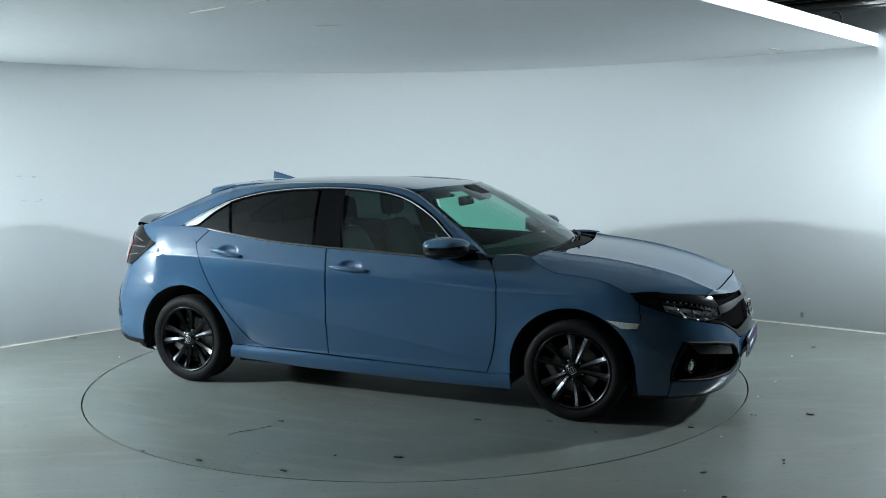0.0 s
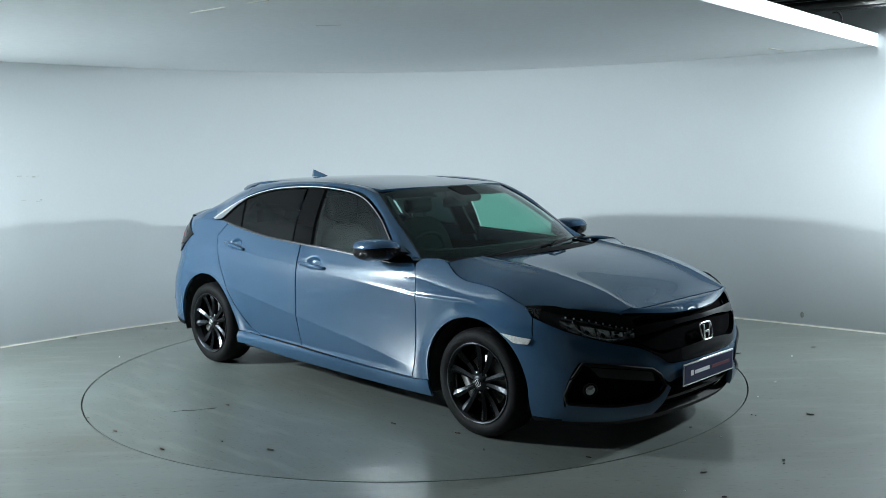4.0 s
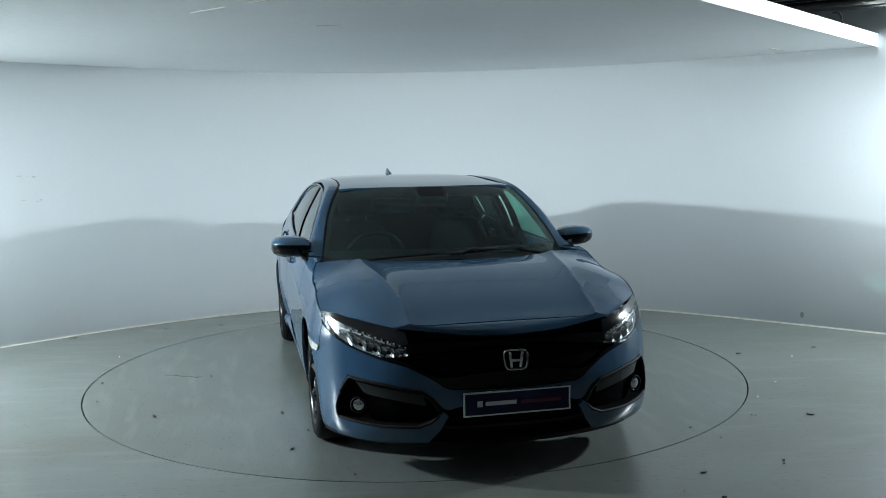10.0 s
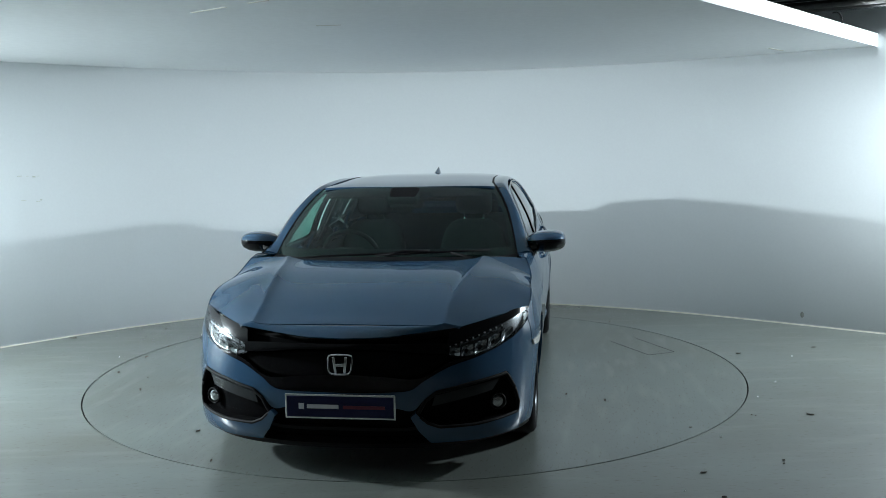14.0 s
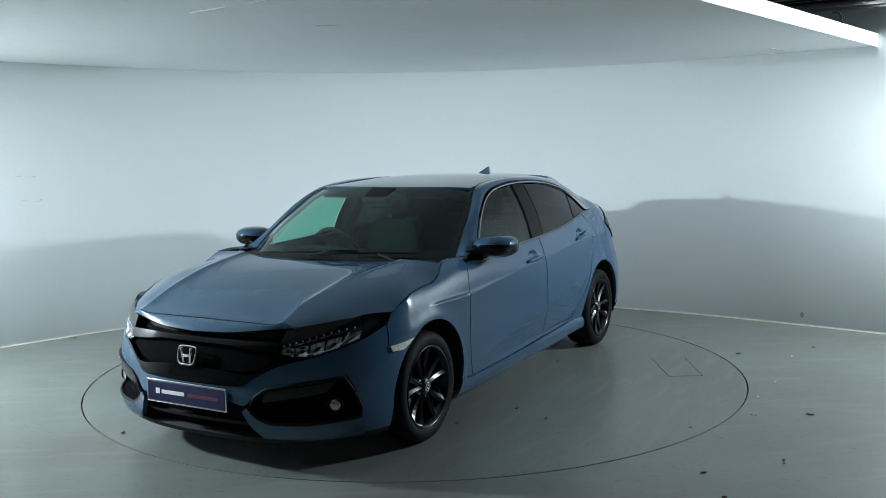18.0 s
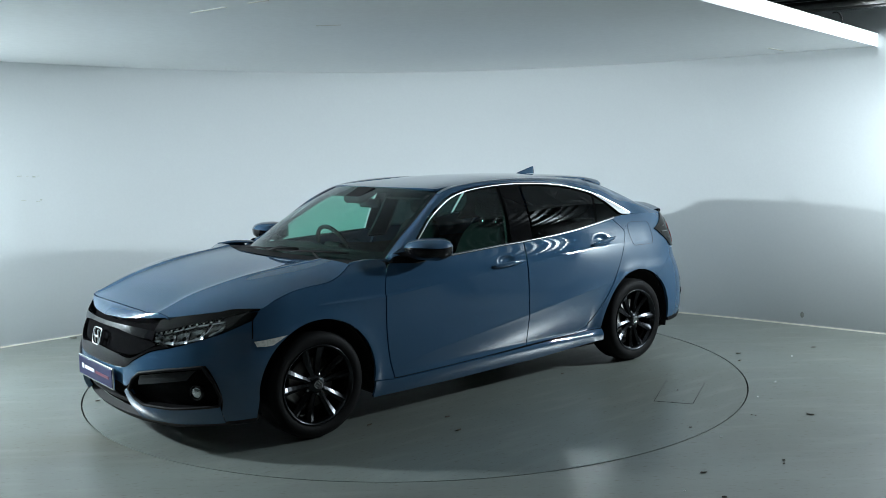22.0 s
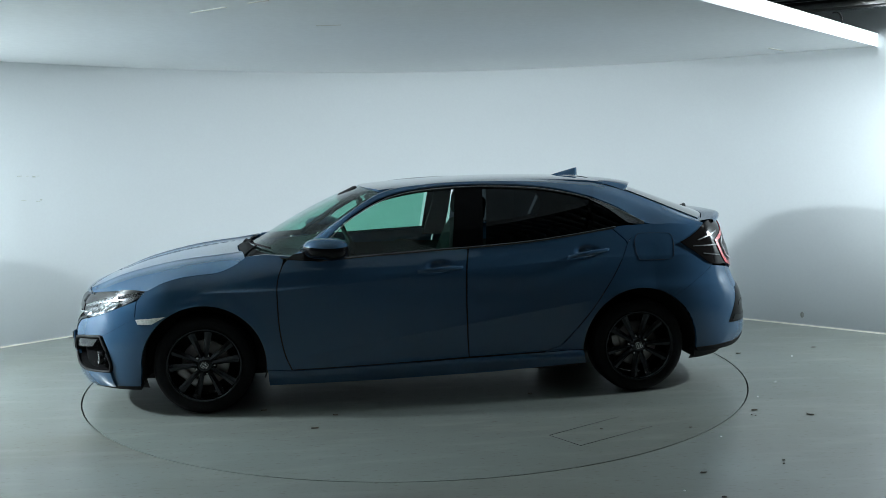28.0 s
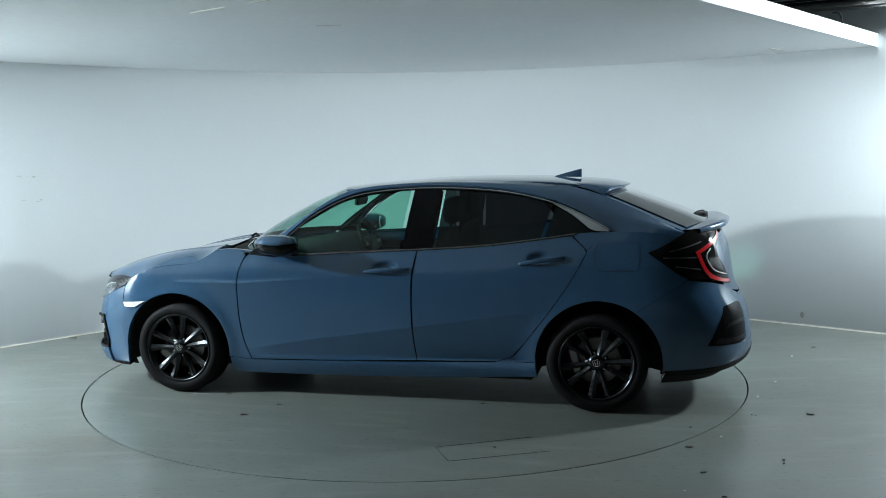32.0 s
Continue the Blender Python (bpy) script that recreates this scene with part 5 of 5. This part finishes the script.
    part("fuel_flap_gap", tube(P, 0.0011, 5, "gap", True), LINE, car)


build_badges()


def build_interior():
    cab = car
    # headliner and pillar liners
    rows = []
    for t in np.linspace(0, 1, 12):
        x = 0.32 - 1.55 * t
        rows.append([(x, y, 1.325 - 0.02 * (y / 0.5) ** 2 - (0.03 if t < 0.1 else 0) - 0.03 * t * t) for y in np.linspace(-0.52, 0.52, 9)])
    part("headliner", sheet(np.array(rows), 0.012, True, False, "headliner"), CLOTH, cab)
    up = [(0.78, 0.725, 0.93), (0.50, 0.660, 1.14), (0.25, 0.57, 1.285), (-0.2, 0.52, 1.325), (-0.9, 0.50, 1.32)]
    low = [(0.76, 0.745, 0.94), (0.50, 0.675, 1.11), (0.22, 0.625, 1.255), (-0.3, 0.615, 1.315), (-0.94, 0.615, 1.265)]
    both("pillar_liner", loft([low, up], 30, 4), DASH, cab, 0.01)
    both("centre_pillar", loft([[(-0.16, 0.79, 0.90), (-0.33, 0.79, 0.90)], [(-0.22, 0.70, 1.10), (-0.36, 0.70, 1.10)], [(-0.25, 0.61, 1.30), (-0.38, 0.61, 1.30)]], 4, 10), DASH, cab, 0.02)
    both("rear_pillar_liner", loft([[(-1.06, 0.76, 0.98), (-1.55, 0.70, 1.00)], [(-1.10, 0.69, 1.13), (-1.52, 0.60, 1.10)], [(-0.98, 0.60, 1.28), (-1.35, 0.50, 1.25)]], 6, 8), DASH, cab, 0.02)
    # dashboard
    rows = [[(0.98, y, 0.905 - 0.03 * abs(y)) for y in np.linspace(-0.72, 0.72, 13)], [(0.80, y, 0.928 - 0.02 * abs(y)) for y in np.linspace(-0.73, 0.73, 13)], [(0.62, y, 0.925 + 0.015 * math.exp(-((y + 0.37) / 0.16) ** 2)) for y in np.linspace(-0.74, 0.74, 13)],
            [(0.53, y, 0.90) for y in np.linspace(-0.74, 0.74, 13)], [(0.50, y, 0.82) for y in np.linspace(-0.74, 0.74, 13)], [(0.55, y, 0.55) for y in np.linspace(-0.74, 0.74, 13)]]
    part("dashboard", sheet(np.array(rows), 0.0, True, False, "dash"), DASH, cab, "black dashboard")
    # steering wheel on the right-hand side
    c, tilt = Vector((0.41, -0.37, 0.865)), radians(24)
    ring = [(c.x + 0.185 * math.cos(t) * math.sin(tilt), c.y + 0.185 * math.sin(t), c.z + 0.185 * math.cos(t) * math.cos(tilt)) for t in np.linspace(0, 2 * math.pi, 40, endpoint=False)]
    sw = part("steering_wheel", tube(ring, 0.015, 10, "wheel", True), DASH, cab, "black steering wheel")
    part("wheel_boss", box(tuple(c), (0.05, 0.19, 0.12), 0.02, Matrix.Rotation(tilt, 4, "Y")), DASH, sw)
    for s in (-1, 1):
        part("wheel_spoke", tube([(c.x, c.y + 0.06 * s, c.z), (c.x, c.y + 0.18 * s, c.z)], 0.014, 8, "spoke"), STEEL, sw)
    # seats
    def backrest(x, y, w):
        """A seat back: rounded sections that narrow to the shoulders, with raised side bolsters."""
        V, F = [], []
        n = 28
        rows = [(0.50, 0.90, 0.8), (0.56, 0.98, 1.0), (0.68, 1.0, 1.1), (0.80, 0.98, 1.05), (0.90, 0.92, 0.95), (0.97, 0.82, 0.8), (1.02, 0.66, 0.6), (1.045, 0.44, 0.3)]
        for z, k, d in rows:
            for j in range(n):
                t = 2 * math.pi * j / n
                c, q = math.cos(t), math.sin(t)
                yy = w / 2 * k * math.copysign(abs(c) ** 0.6, c)
                bol = 0.030 * d * max(0.0, abs(c) - 0.55) * (q > 0)
                xx = 0.062 * d * math.copysign(abs(q) ** 0.7, q) + bol
                V.append((x + 0.06 - (z - 0.5) * 0.30 + xx, y + yy, z))
        for i in range(len(rows) - 1):
            for j in range(n):
                p, q = i * n + j, i * n + (j + 1) % n
                F.append((p, q, q + n, p + n))
        F += [tuple(range(n - 1, -1, -1)), tuple(range((len(rows) - 1) * n, len(rows) * n))]
        return mesh_of("backrest", V, F)

    def seat(x, y, w, name):
        s = empty(name)
        s.parent = cab
        part("seat_cushion", box((x + 0.30, y, 0.50), (0.52, w, 0.16), 0.05), CLOTH, s)
        part("backrest", backrest(x, y, w), CLOTH, s)
        part("headrest", box((x - 0.125, y, 1.165), (0.095, 0.265, 0.175), 0.045, Matrix.Rotation(radians(-8), 4, "Y")), CLOTH, s)
        for k in (-1, 1):
            part("headrest_post", tube([(x - 0.11, y + 0.068 * k, 1.0), (x - 0.12, y + 0.068 * k, 1.10)], 0.007, 8, "post"), CHROME, s)
        return s
    seat(-0.27, 0.37, 0.50, "front_seat")
    seat(-0.27, -0.37, 0.50, "front_seat")
    bench = empty("rear_bench")
    bench.parent = cab
    part("seat_cushion", box((-0.85, 0, 0.50), (0.50, 1.26, 0.16), 0.05), CLOTH, bench)
    part("backrest", box((-1.15, 0, 0.76), (0.14, 1.26, 0.56), 0.05, Matrix.Rotation(radians(-20), 4, "Y")), CLOTH, bench)
    for y in (-0.36, 0.36):
        part("headrest", box((-1.27, y, 1.06), (0.08, 0.24, 0.13), 0.035), CLOTH, bench)
        for k in (-1, 1):
            part("headrest_post", tube([(-1.26, y + 0.06 * k, 0.96), (-1.27, y + 0.06 * k, 1.02)], 0.006, 8, "post"), CHROME, bench)
    part("parcel_shelf", box((-1.58, 0, 0.96), (0.66, 1.20, 0.03), 0.01), DASH, cab)
    # inner mirror and sensor housing
    im = part("inner_mirror", box((0.36, 0.0, 1.205), (0.03, 0.225, 0.062), 0.014, Matrix.Rotation(radians(-10), 4, "Y")), DASH, cab, "black inner mirror")
    part("mirror_stem", tube([(0.38, 0, 1.22), (0.44, 0, 1.265)], 0.012, 8, "stem"), DASH, im)
    part("sensor_housing", box((0.44, 0.0, 1.262), (0.16, 0.20, 0.05), 0.02, Matrix.Rotation(radians(26), 4, "Y")), DASH, cab)
    for s in (-1, 1):
        part("sun_visor", box((0.27, 0.34 * s, 1.275), (0.15, 0.38, 0.016), 0.006, Matrix.Rotation(radians(24), 4, "Y")), DASH, cab)
    # black ceramic border inside the windscreen
    base = [(1.118, 0, 0.932), (1.073, 0.3, 0.929), (0.963, 0.57, 0.922), (0.795, 0.744, 0.922)]
    base2 = [(1.045, 0, 0.978), (1.00, 0.3, 0.976), (0.90, 0.555, 0.969), (0.755, 0.722, 0.962)]
    whole("windscreen_border", loft([base, base2], 24, 4), BLACK_MATT)
    top = [(0.362, 0, 1.311), (0.347, 0.25, 1.308), (0.307, 0.45, 1.300), (0.25, 0.588, 1.288)]
    top2 = [(0.43, 0, 1.283), (0.415, 0.25, 1.280), (0.355, 0.45, 1.278), (0.285, 0.575, 1.268)]
    whole("windscreen_border", loft([top2, top], 24, 4), BLACK_MATT)
    sd = np.array([(0.80, 0.744, 0.923), (0.67, 0.718, 1.027), (0.50, 0.678, 1.142), (0.36, 0.631, 1.232), (0.25, 0.588, 1.289)])
    both("windscreen_border", loft([sd, sd + (0.018, -0.028, 0.004)], 24, 3), BLACK_MATT)


build_interior()


# ---- marks and small things in the bay ----
def flake(name, pos, size, rz, material, parent=None, bend=0.10, label="", category=""):
    """A curled scrap a few centimetres long."""
    rnd = random.Random(int(abs(pos[0] * 977 + pos[1] * 313) * 100))
    V, F = [], []
    n = 7
    for i in range(n):
        t = i / (n - 1) - 0.5
        w = size * 0.20 * max(0.0, 1 - (2 * t) ** 2) ** 0.6 * rnd.uniform(0.6, 1.2) + size * 0.02
        z = 0.003 + size * bend * abs(t) * rnd.uniform(0.5, 1.0)
        V += [(t * size, -w, z + 0.002), (t * size, 0, z - 0.002), (t * size, w, z + 0.003 * rnd.random())]
    for i in range(n - 1):
        for j in range(2):
            a = i * 3 + j
            F.append((a, a + 1, a + 4, a + 3))
    m0 = len(V)
    V += [(x, y, max(0.0006, z - 0.004)) for x, y, z in V]
    F += [tuple(reversed([k + m0 for k in f])) for f in F]
    ob = part(name, mesh_of(name, V, F), material, parent)
    ob.matrix_basis = pose(pos[0], pos[1], 0, 0, 0, rz)
    if parent is None:
        tagged(ob, label or "dry brown leaf scrap on the painted floor", category or "leaf", "scraps on the floor")
    return ob


def at_table(t, x, y):
    """A place on the floor at that time, in the turntable's own space."""
    a = -radians(TURN0 + RATE * t)
    return (x * math.cos(a) - y * math.sin(a), x * math.sin(a) + y * math.cos(a))


def build_marks():
    kept = []
    for t, x, y, s, a in TABLE_SCRAPS:
        px, py = at_table(t, x, y)
        if any(math.hypot(px - qx, py - qy) < 0.15 for qx, qy in kept):
            continue
        kept.append((px, py))
        flake("leaf_scrap", (px, py), s * 0.75, a, LEAF, turntable)
    for x, y, s, a in FLOOR_SCRAPS:
        flake("leaf_scrap", (x, y), s * 0.75, a, LEAF)
    # shallow service hatch in the turntable: three cut lines
    c = [at_table(19.0, *p) for p in HATCH]
    for i in range(3):
        p, q = Vector((*c[i], 0.0008)), Vector((*c[i + 1], 0.0008))
        part("hatch_groove", tube([p, q], 0.0016, 5, "groove"), LINE, turntable)
    # long hairline crack in the table's paint
    pts = [at_table(13.0, *p) for p in CRACK]
    for i in range(0, len(pts) - 1):
        part("paint_crack", tube([Vector((*pts[i], 0.0004)), Vector((*pts[i + 1], 0.0004))], 0.0012 + 0.0016 * (i % 2), 5, "crack"), LINE, turntable)
    # pale bead where the wall meets the floor
    a, b = wall_plan(-0.009), wall_plan(0.004)
    n = len(a)
    V = [(*p, 0.001) for p in a] + [(*(p * 0.6 + q * 0.4), 0.007) for p, q in zip(a, b)] + [(*q, 0.015) for q in b]
    F = []
    for i in range(n - 1):
        F += [(i, i + 1, n + i + 1, n + i), (n + i, n + i + 1, 2 * n + i + 1, 2 * n + i)]
    o = part("baseboard", mesh_of("baseboard", V, F), BEAD)
    tagged(o, "cream sealant bead along the wall's foot", "bead", kind="structure")
    # chips in the wall's paint
    for name, (x, y), z, w, h in CHIPS:
        d = Vector((1.0, 1.0)).normalized() if x < 0 else Vector((1.0, -0.87)).normalized()
        nrm = Vector((d.y, -d.x))
        if nrm.y > 0:
            nrm = -nrm
        rnd = random.Random(int(x * 1000))
        k = 9
        V = [(x + nrm.x * 0.006, y + nrm.y * 0.006, z)]
        for j in range(k):
            t = 2 * math.pi * j / k
            r = rnd.uniform(0.6, 1.0)
            V.append((x + nrm.x * 0.002 + d.x * w * r * math.cos(t), y + nrm.y * 0.002 + d.y * w * r * math.cos(t), z + h * r * math.sin(t)))
        F = [(0, j + 1, (j + 1) % k + 1) for j in range(k)]
        o = part(name, mesh_of(name, V, F, False), CHIP)
        tagged(o, "small flake of lifted paint on the white wall", "paint chip", "chips on the wall")
    # pipes and a hanging cable under the deck past the slab's edge
    e = Vector((0.83, -0.558))
    for (x, y), z, r in (((3.10, 0.80), 2.585, 0.020), ((2.88, 0.55), 2.575, 0.030)):
        o = part("ceiling_pipe", tube([(x - e.x * 1.2, y - e.y * 1.2, z), (x + e.x * 5, y + e.y * 5, z)], r, 12, "pipe"), STEEL)
        tagged(o, "grey service pipe under the dark deck", "pipe", "pipes under the deck")
    cable = [(3.42, 1.075, 2.602), (3.455, 1.05, 2.600), (3.476, 1.035, 2.565), (3.482, 1.03, 2.50), (3.482, 1.03, 2.39)]
    o = part("cable", tube(ringpts(cable, 16), 0.006, 8, "cable"), LINE)
    tagged(o, "black cable hanging beside the white wall", "cable")
    # scuffs on the wall and white crumbs on the floor
    for x, y, z, w, h in SCUFFS:
        o = part("wall_scuff", box((x, y, z), (w * 0.7, 0.003, h * 0.6), 0, Matrix.Rotation(radians(45), 4, "Z")), SCUFF)
        tagged(o, "short olive scuff on the white wall", "scuff", "scuffs on the wall")
    for x, y, s in CRUMBS:
        bm = bmesh.new()
        bmesh.ops.create_icosphere(bm, subdivisions=1, radius=s)
        for v in bm.verts:
            v.co.z = max(0.0, v.co.z * 0.6 + s * 0.5)
        o = part("crumb", bm, WHITE)
        o.location = (x, y, 0.0)
        tagged(o, "tiny white crumb of plaster on the floor", "crumb", "crumbs on the floor")
    # joints in the ceiling paint
    for (x0, y0), (x1, y1), w in CEIL_MARKS:
        o = part("paint_mark", box(((x0 + x1) / 2, (y0 + y1) / 2, CEIL_Z - 0.002), (math.hypot(x1 - x0, y1 - y0), w, 0.003), 0, Matrix.Rotation(math.atan2(y1 - y0, x1 - x0), 4, "Z")), CEILMARK)
        tagged(o, "pale filler streak on the ceiling", "filler mark", "marks on the ceiling")


TURN0, RATE = -25.363, -5.3047
SCUFF = mat("olive_scuff", (0.68, 0.70, 0.64), 0.7, 0, 60, 0.2)
SCUFFS = [(-3.225, 1.207, 1.392, 0.05, 0.010), (-3.182, 1.25, 1.390, 0.03, 0.007), (-3.143, 1.289, 1.383, 0.035, 0.018), (-3.118, 1.314, 1.388, 0.035, 0.006), (-3.108, 1.324, 1.189, 0.022, 0.016), (-3.125, 1.307, 1.178, 0.05, 0.006), (-3.211, 1.221, 1.192, 0.06, 0.006)]
CRUMBS = [(-0.55, -2.66, 0.006), (-0.83, -2.53, 0.004), (-0.88, -2.40, 0.004), (1.62, -1.70, 0.005), (2.1, -0.95, 0.005), (2.35, -0.6, 0.004), (2.75, 0.1, 0.005), (1.2, -2.45, 0.005), (-2.3, 0.6, 0.005)]
BEAD = mat("cream_bead", (0.60, 0.58, 0.50), 0.6, 0, 20, 0.2)
CHIP = mat("lifted_paint", (0.42, 0.42, 0.40), 0.7, 0, 30, 0.3)
CEILMARK = mat("ceiling_filler", (0.70, 0.68, 0.62), 0.7)
SCRAPS_A = [
    (13, -1.802, -0.576, 0.055, 20), (13, -2.147, -0.105, 0.05, 5), (13, -1.874, -0.255, 0.022, 10), (13, -1.976, -0.245, 0.018, 40), (13, -0.885, -1.956, 0.04, 10), (13, -1.115, -1.465, 0.035, -40),
    (0, -0.105, -1.909, 0.075, -10), (0, -0.655, -2.031, 0.06, 30), (0, -1.128, -1.853, 0.06, -5), (0, -0.447, -1.864, 0.03, 0), (0, -0.489, -1.937, 0.02, 20), (0, -0.803, -1.207, 0.05, 0),
    (0, -1.46, -1.685, 0.04, 10), (6, -0.386, -1.265, 0.05, 5), (6, -0.071, -1.533, 0.045, 15), (6, -0.019, -1.855, 0.06, 0),
]
SCRAPS_B = [
    (6, -1.346, -1.333, 0.03, 0), (6, -1.959, -0.956, 0.03, 20), (6, 0.466, -2.11, 0.03, 0), (19, 0.612, -1.351, 0.055, 5), (19, 0.492, -1.114, 0.04, -10), (19, 1.029, 0.026, 0.035, 0),
    (19, 0.092, -1.35, 0.045, 0), (19, 1.799, -0.269, 0.02, 0), (13, 1.197, -0.84, 0.07, 5), (13, 0.943, -0.695, 0.03, 0), (28, -0.546, -1.39, 0.04, 0), (28, -0.431, -1.137, 0.04, 0),
    (28, 1.027, -1.524, 0.02, 0), (32, -0.985, -1.1, 0.05, 0), (13, 1.562, 1.722, 0.05, 0),
]
TABLE_SCRAPS = SCRAPS_A + SCRAPS_B
FLOOR_SCRAPS = [
    (2.26, -1.34, 0.055, -40), (3.032, 0.377, 0.05, 0), (1.357, -2.227, 0.04, 5), (1.924, -1.322, 0.015, 0), (1.945, -1.335, 0.015, 30), (1.803, -2.086, 0.02, 0),
    (1.784, -2.134, 0.015, 0), (1.354, -2.535, 0.03, 0), (-2.935, 1.377, 0.08, -10), (-2.239, 2.237, 0.06, 0), (-2.232, 1.69, 0.03, 0), (-1.78, 1.82, 0.05, 0),
    (1.507, -1.524, 0.02, 0), (2.398, 0.23, 0.05, 0),
]
HATCH = [(1.73, -0.01), (1.658, -0.548), (1.888, -0.571), (1.973, -0.035)]
CRACK = [(-1.722, 0.471), (-1.656, 0.445), (-1.605, 0.384), (-1.557, 0.361), (-1.511, 0.32), (-1.48, 0.335)]
CHIPS = [("paint_chip", (2.484, 1.932), 0.172, 0.022, 0.045), ("paint_chip", (3.301, 1.221), 0.095, 0.022, 0.032), ("paint_chip", (-2.831, 1.609), 0.281, 0.012, 0.02)]
CEIL_MARKS = [((-1.174, -1.354), (-0.956, -1.537), 0.012), ((-0.818, -1.658), (-0.706, -1.739), 0.012), ((-0.57, -0.765), (-0.42, -0.79), 0.010), ((2.857, 0.939), (3.041, 1.135), 0.02)]
build_marks()


def floodlight(eye, aim):
    """A flat floodlight on the wall: dark finned housing round its lit face, on a bracket."""
    m = look(eye, aim)
    f = empty("floodlight", m)
    tagged(f, "black wall floodlight with a lit rectangular face", "floodlight", "lights on the bay's wall")
    part("housing", box((0, 0, 0.026), (0.30, 0.18, 0.04), 0.006), BLACK_MATT, f)
    for k in range(7):
        part("fin", box((-0.12 + 0.04 * k, 0, 0.052), (0.006, 0.15, 0.02)), BLACK_MATT, f)
    part("bracket", tube([(-0.155, 0, 0.03), (-0.165, 0, 0.07), (0.165, 0, 0.07), (0.155, 0, 0.03)], 0.006, 8, "bracket"), STEEL, f)


floodlight(LAMP_W, AIM_W)
floodlight(LAMP_E, AIM_E)


# ---- what turns: the table and the car on it, about the table's centre ----
CAR_OFF = Vector((0.0262, 0.0123, 0.0))


def motions():
    rows = [(float(t), pose(0, 0, 0, 0, 0, TURN0 + RATE * t)) for t in range(33)]
    walk(turntable, rows)
    walk(car, [(t, m @ Matrix.Translation(CAR_OFF)) for t, m in rows])


motions()
